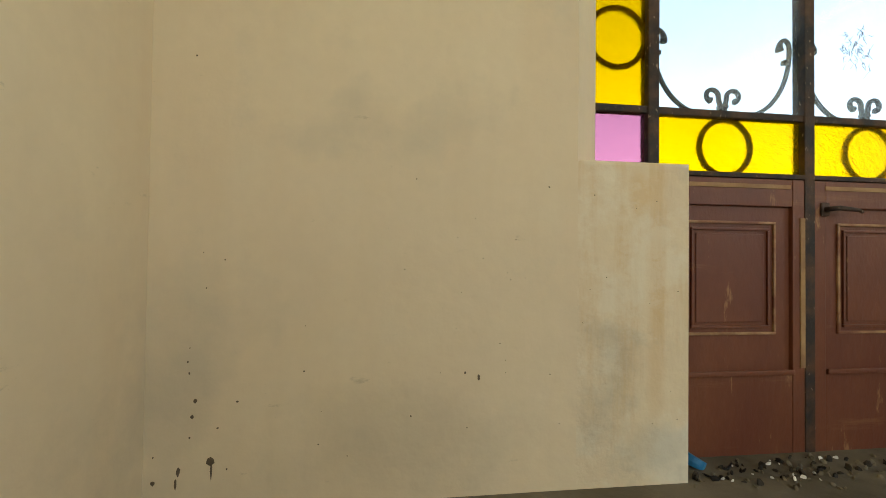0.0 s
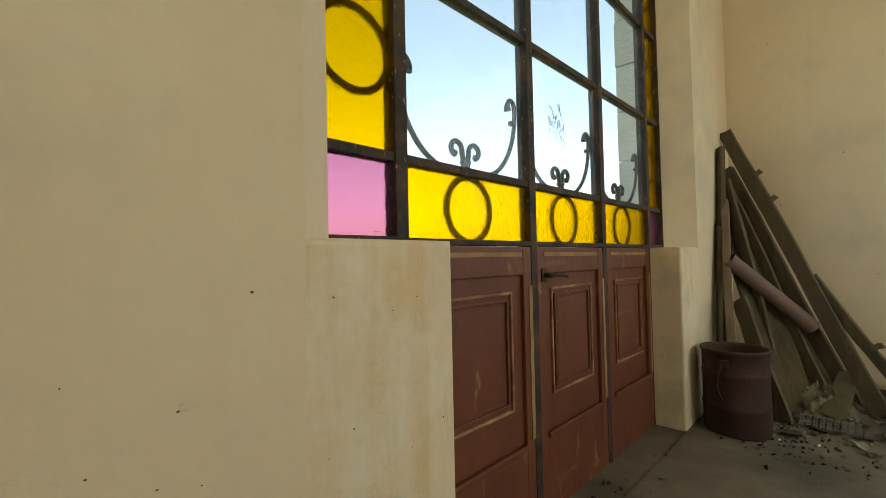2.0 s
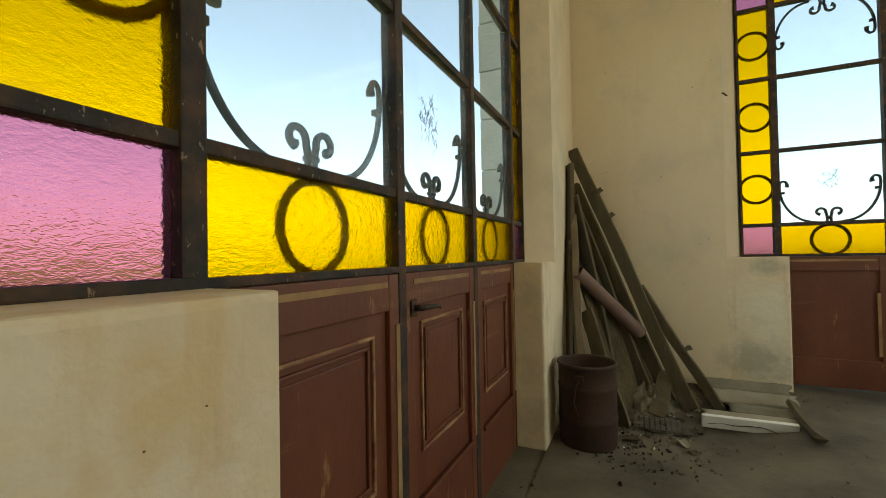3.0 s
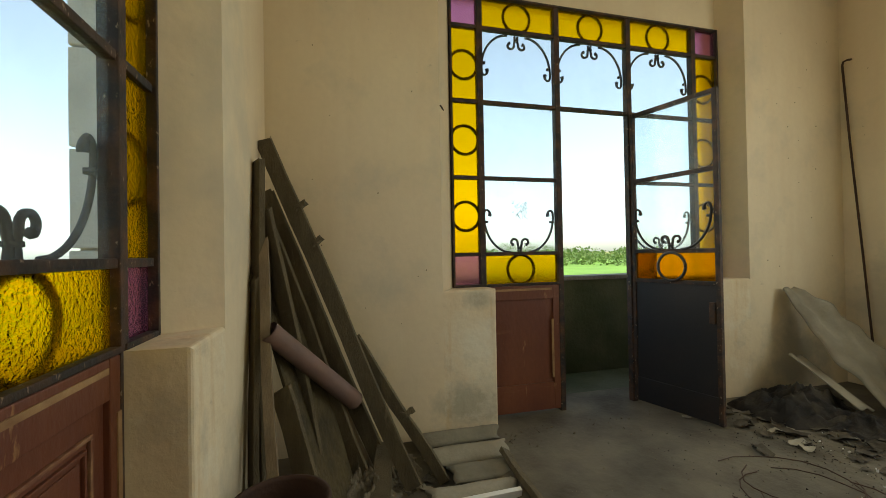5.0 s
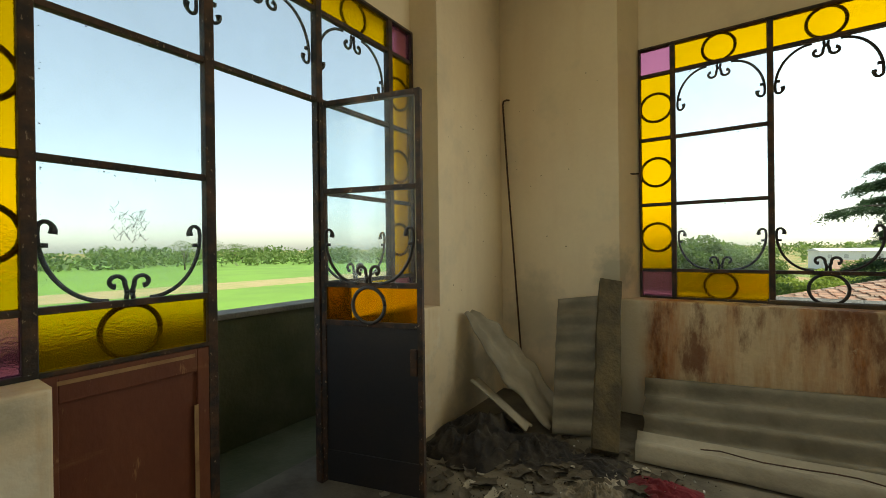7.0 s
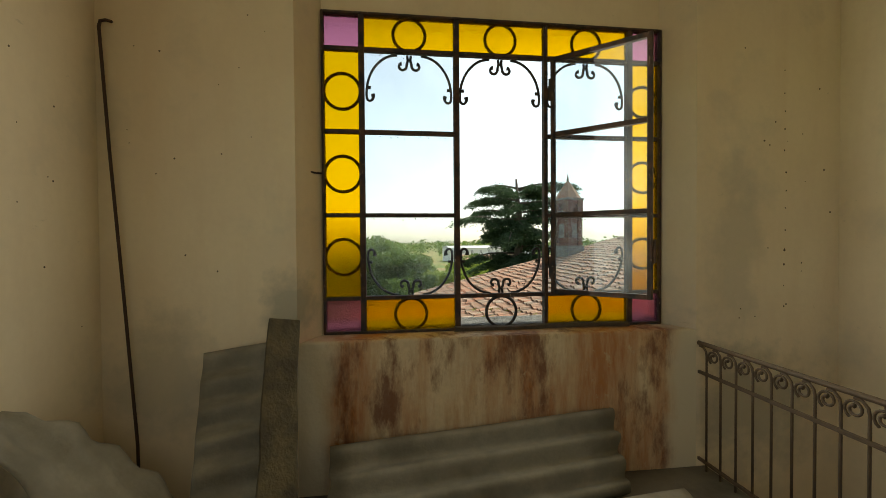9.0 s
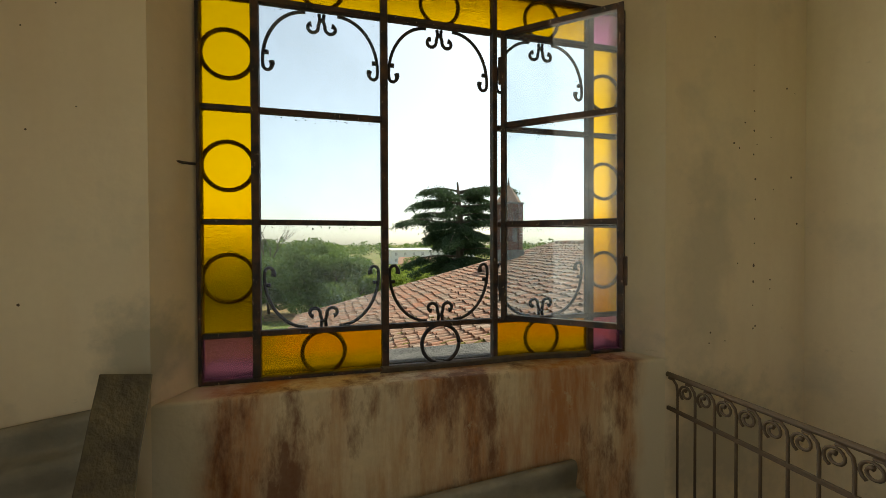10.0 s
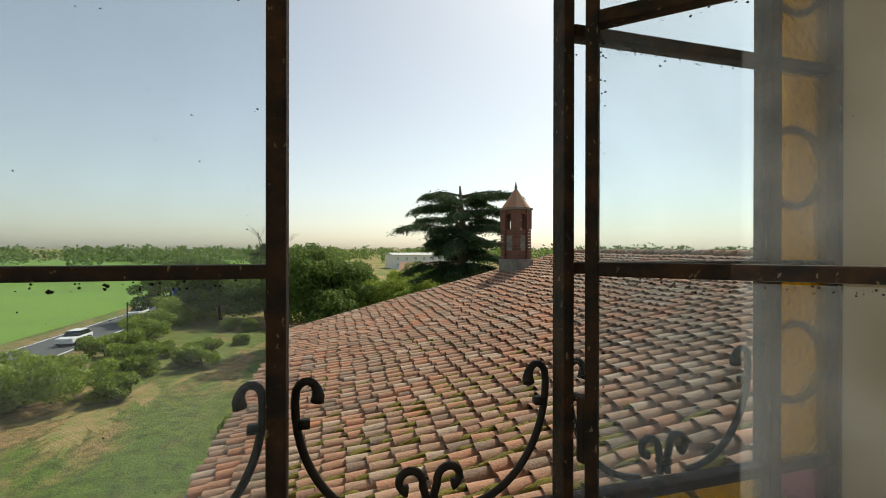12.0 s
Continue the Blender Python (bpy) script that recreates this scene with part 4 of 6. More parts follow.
def cedar(x, y, top, label):
    """A wide old cedar: a leaning stem, long uneven limbs that droop at their ends, and hanging needle sprays."""
    r = np.random.RandomState(17)
    tree = empty("cedar_tree", pose(x, y, GROUND), label, "tree")
    h = top - GROUND
    bm = bmesh.new()
    add_tube(bm, [(0, 0, -0.2), (0.1, 0, h * 0.3), (-0.15, 0.1, h * 0.65), (0.25, 0, h * 0.95)], [0.75, 0.6, 0.42, 0.10], 10)
    quads = []
    for k in range(44):
        t = 0.33 + 0.60 * (k / 43)
        a = 2.4 * k + r.uniform(-0.8, 0.8)
        far = (6.3 + 0.9 * (t - 0.36)) * r.uniform(0.40, 1.08) * (1.10 + 0.14 * math.cos(a))
        z0, rise, droop = h * t + r.uniform(-0.7, 0.5), r.uniform(0.02, 0.28), r.uniform(0.25, 0.65)
        bend = r.uniform(-0.3, 0.3)

        def at(f):
            w = a + bend * f
            return Vector((far * f * math.cos(w), far * f * math.sin(w), min(h + 0.1, z0 - 0.4 + far * (rise * f - droop * max(0.0, f - 0.35) ** 2))))

        add_tube(bm, [at(j / 6) for j in range(7)], [0.15, 0.13, 0.11, 0.08, 0.06, 0.04, 0.012], 6)
        for j in range(44):
            f = r.uniform(0.16, 1.0) ** 0.8
            off = r.uniform(-1, 1) * (1.6 - 1.3 * f)
            c = at(f) + Vector((-math.sin(a), math.cos(a), 0)) * off
            n = 52
            p = np.array(c) + r.normal(size=(n, 3)) * np.array((0.40, 0.40, 0.15))
            p[:, 2] -= 0.25 * abs(off) + 0.55 * np.linalg.norm(p[:, :2] - np.array(c)[:2], axis=1)
            d = r.normal(size=(n, 3)) * np.array((0.8, 0.8, 0.35)) + np.array((math.cos(a) * 0.7, math.sin(a) * 0.7, -0.55))
            d /= np.linalg.norm(d, axis=1)[:, None]
            side = np.cross(d, r.normal(size=(n, 3)))
            side /= np.linalg.norm(side, axis=1)[:, None]
            s = r.uniform(0.08, 0.22, n)[:, None]
            quads.append(np.stack([p - d * s, p + side * s * 0.28, p + d * s, p - side * s * 0.28], 1).reshape(-1, 3))
    part("trunk", fix(bm), BARK, tree, smooth=True)
    quad = np.concatenate(quads)
    cloud_part("crown", quad, np.arange(len(quad)).reshape(-1, 4), NEEDLES, tree, "drooping layered sprays of dark needles")
    return tree


cedar(-12.4, -48.0, 9.7, "tall dark cedar with drooping layered limbs")
TREES = ((3.9, -44, 11.0, 4.2, 0, 21), (0.8, -44, 9.0, 3.8, 0, 22), (-2.0, -47, 6.6, 3.6, 1, 23), (-5.2, -43, 5.6, 3.0, 1, 24), (-9.5, -56, 6.0, 4.0, 1, 25), (-7.0, -62, 6.4, 4.4, 1, 26),
         (23, -66, 7.6, 4.6, 0, 27), (16.5, -64, 7.8, 4.8, 0, 28), (10.5, -62, 8.0, 4.8, 0, 29), (5.0, -60, 8.6, 4.8, 0, 30), (20, -74, 8.2, 5.0, 0, 31), (12, -76, 8.6, 5.2, 0, 32), (13.2, -82, 11.5, 4.0, 0, 33), (-14, -70, 6.0, 4.6, 1, 34),
         (-22, -76, 5.8, 4.8, 1, 35), (-1, -70, 7.5, 5.0, 0, 36), (28, -90, 8.0, 5.5, 0, 37), (-16, -90, 7.0, 5.0, 0, 38))
for x, y, h, w, light, seed in TREES:
    broad_tree("broadleaf_tree", x, y, h, w, LEAF_LIGHT if light else LEAF_DARK, seed, "leafy summer tree in the hedgerow beyond the roof" if not light else "bright leafy tree lit by the sun", "tree", 15000)
BUSHES = ((18.8, -33.6, 3.6, 3.3, 41), (22.4, -34.4, 3.4, 3.0, 42), (16.9, -39.2, 2.9, 2.2, 43), (15.3, -33.4, 1.8, 1.4, 44), (21.3, -45.4, 2.4, 2.0, 45), (19.8, -50.2, 3.4, 2.6, 46), (21.4, -55, 3.4, 2.6, 47),
          (21.1, -61, 4.4, 3.2, 48), (19.2, -64, 5.0, 3.4, 49), (12.4, -40.8, 2.6, 1.8, 50), (13.6, -41.6, 2.0, 1.4, 51), (10.9, -48, 1.3, 0.8, 52), (7.2, -26.3, 0.9, 0.6, 53), (13.6, -56, 1.8, 1.0, 54), (11.2, -55, 1.7, 1.0, 55), (16.4, -44.6, 1.4, 1.1, 56), (24.2, -37.5, 2.2, 2.0, 57))
for x, y, h, w, seed in BUSHES:
    broad_tree("bush", x, y, h, w, LEAF_LIGHT, seed, "rounded green bush in the rough meadow", "bush", 7000, True)
# trees across the crop field
for x, y, h, w, seed in ((222, -96, 15, 9, 61), (280, -138, 17, 10, 62), (292, -158, 15, 9, 63), (318, -180, 15, 9, 64), (340, -205, 14, 9, 65), (360, -225, 14, 8, 66), (330, -120, 15, 9, 67), (250, -40, 15, 9, 68), (300, 20, 16, 10, 69), (345, -100, 14, 9, 70)):
    broad_tree("field_tree", x, y, h, w, LEAF_DARK, seed, "round leafy tree at the far edge of the field", "tree", 1800)


def bare_tree(x, y, h, seed):
    r = random.Random(seed)
    bm = bmesh.new()

    def grow(p, d, length, rad, level):
        q = p + d * length
        add_tube(bm, [p, (p + q) / 2 + Vector((r.uniform(-1, 1), r.uniform(-1, 1), 0)) * 0.05 * length, q], [rad, rad * 0.8, rad * 0.6], 5)
        if level:
            for _ in range(4):
                side = (d * 1.0 + Vector((r.uniform(-1, 1), r.uniform(-1, 1), r.uniform(0, 0.7)))).normalized()
                grow(p + d * length * r.uniform(0.45, 1.0), side, length * r.uniform(0.4, 0.6), rad * 0.5, level - 1)

    grow(Vector((0, 0, 0)), UP, h * 0.55, 0.12, 3)
    tree = empty("bare_tree", pose(x, y, GROUND), "thin dead tree with bare branches", "tree")
    part("trunk", fix(bm), BARK, tree)


bare_tree(10.8, -66, 16.5, 5)

# far woods round the horizon
cs, rs = [], []
r = np.random.RandomState(8)
for k in range(760):
    a = r.uniform(-math.pi * 0.98, 0.42)
    far = r.uniform(270, 620)
    cs.append((far * math.cos(a), far * math.sin(a), GROUND + r.uniform(1, 5)))
    rs.append(r.uniform(5, 11))
quad, idx = leaf_cloud(cs, rs, 60000, 1.5, 9, 0.75)
woods = cloud_part("far_woods", quad, idx, LEAF_DARK, None)
tagged(woods, "low line of distant trees on the plain", "woods", kind="stuff")

# ---- far buildings, cars, sign ----
ROOF_GREY = surface("pale_metal_roof", (0.55, 0.55, 0.54), (0.42, 0.41, 0.40), 0.6, 0.3, 6, 0.5, 0.2, 0.01)


def far_house(name, m, w, d, h, rise, wall, roof_mat, label, n_win):
    house = empty(name, m, label, "building")
    part("wall", box(-w / 2, w / 2, -d / 2, d / 2, 0, h), wall, house)
    bm = bmesh.new()
    e = 0.4
    p = [bm.verts.new(c) for c in ((-w / 2 - e, -d / 2 - e, h), (w / 2 + e, -d / 2 - e, h), (w / 2 + e, d / 2 + e, h), (-w / 2 - e, d / 2 + e, h), (-w / 2 - e, 0, h + rise), (w / 2 + e, 0, h + rise))]
    for f in ((0, 1, 5, 4), (2, 3, 4, 5), (0, 4, 3), (1, 2, 5), (0, 3, 2, 1)):
        bm.faces.new([p[i] for i in f])
    part("roof", fix(bm), roof_mat, house)
    for k in range(n_win):
        x = -w / 2 + w * (k + 0.5) / n_win
        for z in ([h * 0.5] if h < 5 else [h * 0.28, h * 0.72]):
            win = part("window", box(x - 0.5, x + 0.5, d / 2 - 0.05, d / 2 + 0.04, z - 0.6, z + 0.6), IRON, house)
            part("pane", box(x - 0.42, x + 0.42, d / 2 + 0.041, d / 2 + 0.05, z - 0.52, z + 0.52), ROOF_GREY, win)
    return house


far_house("warehouse", pose(-46, -205, GROUND, 0, 0, 8), 44, 14, 6.5, 1.0, WHITE, ROOF_GREY, "long low pale warehouse across the plain", 10)
far_house("farmhouse", pose(-21, -104, GROUND, 0, 0, -12), 13, 8, 4.6, 1.6, HOUSE, TILE, "small farmhouse half hidden by trees", 4)

CAR_PAINT = surface("white_car_paint", (0.82, 0.82, 0.82), (0.70, 0.70, 0.70), 0.25, 1, 10, 0.3, 0.02, 0.001)
DARK_GLASS = surface("dark_car_glass", (0.02, 0.025, 0.03), (0.03, 0.03, 0.03), 0.1, 1, 10, 0.3, 0.02, 0.001)
RUBBER = surface("black_rubber", (0.02, 0.02, 0.02), (0.03, 0.03, 0.03), 0.9, 4, 30, 0.4, 0.2, 0.002)


def car(m, label):
    c = empty("car", m @ Matrix.Diagonal((0.84, 0.84, 0.84, 1)), label, "car", "cars on the road")
    bm = box(-2.15, 2.15, -0.9, 0.9, 0.32, 0.95, 0.14)
    part("body", bm, CAR_PAINT, c)
    bm = bmesh.new()
    low = [bm.verts.new(p) for p in ((-1.9, -0.82, 0.9), (1.0, -0.82, 0.9), (1.0, 0.82, 0.9), (-1.9, 0.82, 0.9))]
    top = [bm.verts.new(p) for p in ((-1.5, -0.66, 1.46), (0.25, -0.66, 1.48), (0.25, 0.66, 1.48), (-1.5, 0.66, 1.46))]
    bm.faces.new(top)
    for i in range(4):
        bm.faces.new((low[i], low[(i + 1) % 4], top[(i + 1) % 4], top[i]))
    part("cabin_glass", fix(bm), DARK_GLASS, c)
    part("roof_panel", box(-1.5, 0.25, -0.66, 0.66, 1.455, 1.52, 0.02), CAR_PAINT, c)
    for x in (-1.35, 1.35):
        for y in (-0.86, 0.86):
            wheel = part("wheel", tube([(x, y - 0.1, 0.34), (x, y + 0.1, 0.34)], 0.34, 18), RUBBER, c)
            part("rim", tube([(x, y - 0.11, 0.34), (x, y + 0.11, 0.34)], 0.2, 12), ROOF_GREY, wheel)
    for x in (-2.14, 2.14):
        for y in (-0.6, 0.6):
            part("headlight" if x > 0 else "tail_light", box(x - 0.03, x + 0.03, y - 0.16, y + 0.16, 0.66, 0.8, 0.02), ROOF_GREY if x > 0 else BRICK, c)
    return c


car(pose(27.2, -52.6, GROUND + 0.06, 0, 0, 90), "white car with dark windows driving on the road")
car(pose(28.4, -69.7, GROUND + 0.06, 0, 0, 90), "small white car further along the road")
BLUE = surface("blue_sign_paint", (0.03, 0.12, 0.32), (0.04, 0.10, 0.25), 0.5, 3, 20, 0.4, 0.1, 0.002)
sign = empty("road_sign", pose(25.2, -76, GROUND), "blue road sign on two posts", "sign")
part("plate", box(-1.3, 1.3, -0.04, 0.04, 1.5, 3.4, 0.02), BLUE, sign)
for x in (-0.9, 0.9):
    part("post", tube([(x, 0.08, 0), (x, 0.08, 3.4)], 0.05), ROOF_GREY, sign)
pole = empty("wooden_pole", pose(20.9, -48.5, GROUND), "thin wooden pole among the bushes", "pole")
part("shaft", tube([(0, 0, 0), (0, 0, 4.5)], 0.07), BARK, pole)
# weathered white stone blocks on the outer jambs of the first window
PALE_STONE = surface("pale_weathered_stone", (0.66, 0.65, 0.62), (0.40, 0.39, 0.36), 0.9, 3, 30, 0.6, 0.5, 0.008, (1, 1, 1), vary=0.25)
jambs = empty("stone_surround", WIN_A, "weathered white stone blocks round the outer window jamb", "jamb", kind="structure")
rj = random.Random(6)
z = -0.1
while z < 3.0:
    h = rj.uniform(0.26, 0.36)
    for x0 in (COLS_A[0] - 0.203, COLS_A[-1] + 0.203 - 0.030):
        part("block", box(x0, x0 + 0.030, 0.06 + rj.uniform(0, 0.01), 0.30 + rj.uniform(-0.006, 0.006), z + 0.004, z + h - 0.004, 0.006), PALE_STONE, jambs)
    z += h
for m in near_tiles:
    shared("roof_tile", tile_mesh, m, roof)

# ---- things in the room ----
OLD_WOOD = surface("grey_weathered_wood", (0.115, 0.086, 0.058), (0.055, 0.043, 0.03), 0.9, 3, 30, 0.7, 0.6, 0.004, (6, 6, 0.7), vary=0.6)
PALE_WOOD = surface("pale_dusty_wood", (0.24, 0.185, 0.12), (0.12, 0.09, 0.06), 0.9, 3, 30, 0.7, 0.5, 0.004, (6, 6, 0.7))
TIMBER = surface("dark_olive_weathered_timber", (0.11, 0.087, 0.052), (0.22, 0.175, 0.10), 0.9, 5, 55, 0.55, 0.7, 0.005, (4, 4, 0.9), vary=0.45, flakes=(0.22, 0.175, 0.11))
BLOTCHY = surface("lichen_blotched_timber", (0.055, 0.043, 0.024), (0.15, 0.118, 0.055), 0.95, 9, 50, 0.75, 0.7, 0.006, (1, 1, 0.6))
CEMENT = surface("grey_fibre_cement", (0.25, 0.228, 0.175), (0.11, 0.10, 0.072), 0.9, 4.0, 45, 0.8, 0.4, 0.004)
PALE_CEMENT = surface("pale_fibre_cement", (0.33, 0.30, 0.235), (0.17, 0.15, 0.112), 0.9, 4.5, 45, 0.7, 0.4, 0.004)
RUST_STEEL = surface("brown_rusted_steel", (0.050, 0.027, 0.020), (0.085, 0.04, 0.026), 0.8, 6, 60, 0.6, 0.4, 0.003, metal=0.25)
CLAY = surface("dull_clay_pipe", (0.20, 0.12, 0.10), (0.13, 0.09, 0.075), 0.7, 5, 40, 0.6, 0.2, 0.003)
CLOTH = surface("dirty_black_cloth", (0.014, 0.012, 0.012), (0.07, 0.058, 0.042), 1.0, 9, 90, 0.7, 0.5, 0.004)
RED_CLOTH = surface("dirty_red_cloth", (0.15, 0.014, 0.024), (0.06, 0.018, 0.018), 1.0, 5, 80, 0.7, 0.4, 0.004)
RUBBLE = surface("crumbled_plaster_dirt", (0.20, 0.17, 0.12), (0.08, 0.065, 0.05), 1.0, 20, 60, 0.8, 0.6, 0.006, world_space=True)
WIRE = surface("rusty_wire", (0.06, 0.035, 0.025), (0.10, 0.05, 0.03), 0.7, 6, 60, 0.5, 0.3, 0.002, metal=0.4)
BLUE_PLASTIC = surface("faded_blue_plastic", (0.02, 0.18, 0.42), (0.03, 0.14, 0.32), 0.5, 6, 40, 0.5, 0.1, 0.001)


def sheet(fn, nu, nv, thick=0.006):
    """A thin curved sheet with thickness: fn(u, v) gives its middle surface."""
    bm = bmesh.new()
    pts = [[Vector(fn(i / nu, j / nv)) for j in range(nv + 1)] for i in range(nu + 1)]
    layers = []
    for sgn in (1, -1):
        rows = []
        for i in range(nu + 1):
            row = []
            for j in range(nv + 1):
                du = pts[min(i + 1, nu)][j] - pts[max(i - 1, 0)][j]
                dv = pts[i][min(j + 1, nv)] - pts[i][max(j - 1, 0)]
                n = du.cross(dv).normalized()
                row.append(bm.verts.new(pts[i][j] + n * (sgn * thick / 2)))
            rows.append(row)
        layers.append(rows)
    top, low = layers
    for i in range(nu):
        for j in range(nv):
            bm.faces.new((top[i][j], top[i + 1][j], top[i + 1][j + 1], top[i][j + 1]))
            bm.faces.new((low[i][j], low[i][j + 1], low[i + 1][j + 1], low[i + 1][j]))
    for i in range(nu):
        bm.faces.new((top[i][0], low[i][0], low[i + 1][0], top[i + 1][0]))
        bm.faces.new((top[i][nv], top[i + 1][nv], low[i + 1][nv], low[i][nv]))
    for j in range(nv):
        bm.faces.new((top[0][j], top[0][j + 1], low[0][j + 1], low[0][j]))
        bm.faces.new((top[nu][j], low[nu][j], low[nu][j + 1], top[nu][j + 1]))
    return fix(bm)


def corrugated(p00, p10, p01, p11, waves, amp, seed=0, ragged=0.012):
    """A corrugated sheet between four corners; the waves follow each other along v, from p00 to p01."""
    p00, p10, p01, p11 = (Vector(p) for p in (p00, p10, p01, p11))
    n = ((p10 - p00).cross(p01 - p00)).normalized()

    def at(u, v):
        uu = u + ragged * (noise.noise(Vector((v * 9, seed, 0))) if u in (0, 1) else 0)
        p = p00.lerp(p10, uu).lerp(p01.lerp(p11, uu), v)
        return p + n * (amp * math.sin(2 * math.pi * waves * v) + 0.006 * noise.noise(Vector((u * 3, v * 3, seed))))

    return sheet(at, 10, int(waves * 12))


def plank(bm_name, a, b, w, th, material, parent, spin=0.0, label="", seed=0, face=(0.3, -1, 0.2)):
    """A worn board from a to b with slightly ragged ends and a little warp."""
    a, b = Vector(a), Vector(b)
    d = (b - a).normalized()
    side = d.cross(Vector(face)).normalized()
    side = Matrix.Rotation(spin, 3, d) @ side
    up = d.cross(side)
    r = random.Random(seed)
    bm = bmesh.new()
    rings, n = [], 9
    for i in range(n + 1):
        t = i / n
        c = a.lerp(b, t) + up * (0.006 * math.sin(t * 5 + seed)) + side * (0.004 * math.sin(t * 9 + seed))
        ww, tt = w / 2 * (1 + r.uniform(-0.05, 0.05)), th / 2
        ring_v = []
        for sx, sy in ((-1, -0.8), (-0.96, -1), (0.96, -1), (1, -0.8), (1, 0.8), (0.96, 1), (-0.96, 1), (-1, 0.8)):
            off = d * (r.uniform(-0.015, 0.015) if i in (0, n) else 0)
            ring_v.append(bm.verts.new(c + side * (sx * ww) + up * (sy * tt) + off))
        rings.append(ring_v)
    for p, q in zip(rings, rings[1:]):
        for k in range(8):
            bm.faces.new((p[k], p[(k + 1) % 8], q[(k + 1) % 8], q[k]))
    bm.faces.new(rings[0][::-1])
    bm.faces.new(rings[-1])
    return part(bm_name, fix(bm), material, parent, label)


def add_chip(bm, x, y, z, s, r):
    got = bmesh.ops.create_icosphere(bm, subdivisions=1, radius=1)["verts"]
    rot = Euler((r.uniform(0, 6), r.uniform(0, 6), r.uniform(0, 6))).to_matrix()
    k = (r.uniform(0.6, 1.4), r.uniform(0.5, 1.0), r.uniform(0.2, 0.5))
    for v in got:
        q = rot @ Vector((v.co.x * k[0], v.co.y * k[1], v.co.z * k[2])) * s * r.uniform(0.85, 1.15)
        v.co = Vector((x, y, z + s * 0.25)) + q


# leaning timber in the corner by the first window
def lean(a, b, w, th, side, material, label, seed=0):
    """A board from a, on the wall, to b on the floor, with its broad face along side."""
    b = Vector((b[0], b[1], floor_z(b[0], b[1]) + 0.014))
    d = (b - Vector(a)).normalized()
    ob = plank("wooden_plank", a, b, w, th, material, None, 0.0, "", seed, Vector(side).cross(d))
    return tagged(ob, label, "plank", "timber leaning in the corner")


lean((3.80, 1.425, 1.745), (3.645, 0.70), 0.085, 0.026, (0.25, 0.9, 0.3), TIMBER, "long dark weathered plank leaning in the corner", 1)
lean((3.735, 0.985, 0.71), (3.66, 0.535), 0.06, 0.024, (0.3, 0.9, 0.3), TIMBER, "shorter dark plank sliding off the long one", 10)
lean((3.82, 1.42, 1.47), (3.76, 0.82), 0.085, 0.026, (0.3, 0.9, 0.3), TIMBER, "dark weathered plank leaning behind another", 2)
lean((3.64, 1.425, 1.60), (3.41, 1.40), 0.07, 0.03, (0.7, 0.5, 0.3), TIMBER, "dark narrow plank standing nearly upright", 3)
lean((3.58, 1.40, 1.22), (3.10, 1.30), 0.042, 0.028, (0.1, 1, 0.1), PALE_WOOD, "pale narrow batten leaning on the wall", 4)
lean((3.68, 1.405, 1.13), (3.51, 1.05), 0.29, 0.018, (0.85, -0.48, 0), BLOTCHY, "wide green-grey board leaning on the wall", 5)
lean((3.86, 1.33, 1.02), (3.76, 0.88), 0.036, 0.022, (0.1, 1, 0.2), PALE_WOOD, "thin pale batten in the timber stack", 7)
lean((3.52, 1.43, 1.05), (3.30, 1.40), 0.07, 0.024, (0.8, 0.4, 0.2), TIMBER, "short dark board standing by the wall", 8)
lean((3.40, 1.31, 0.58), (3.22, 1.10), 0.10, 0.022, (0.5, 0.8, 0), TIMBER, "short split board at the foot of the stack", 9)
lean((3.75, 0.83, 0.13), (3.44, 0.91), 0.095, 0.024, (0.2, 1, 0.1), TIMBER, "short board fallen across the foot of the stack", 12)
lean((3.62, 1.41, 1.36), (3.53, 1.13), 0.12, 0.022, (0.6, 0.7, 0.1), TIMBER, "dark split board in the middle of the stack", 13)
lean((3.74, 1.41, 1.28), (3.68, 0.94), 0.11, 0.022, (0.4, 0.9, 0.2), TIMBER, "dark plank in the middle of the stack", 14)
for a, b in (((3.765, 1.27, 1.385), (3.758, 1.228, 1.42)), ((3.745, 1.185, 1.20), (3.738, 1.152, 1.235)), ((3.69, 0.76, 0.30), (3.67, 0.70, 0.325))):
    tagged(plank("wood_offcut", a, b, 0.03, 0.02, TIMBER, None, 0.2), "short broken batten nailed across a plank", "offcut", "offcuts on the planks")
ob = plank("wooden_plank", (3.72, 0.175, 0.022), (3.18, 0.195, 0.016), 0.05, 0.028, TIMBER, None, 0.9, "", 11)
tagged(ob, "short dark stick lying on the floor", "plank")
pipe_pts = [Vector((3.42, 1.36, 0.83)).lerp(Vector((3.70, 0.99, 0.40)), k / 6) for k in range(7)]
bm = bmesh.new()
add_tube(bm, pipe_pts, 0.046, 20, False)
add_tube(bm, pipe_pts, 0.039, 20, False)
tagged(part("clay_pipe", fix(bm), CLAY, smooth=True), "dull purple-brown drain pipe resting across the planks", "pipe")

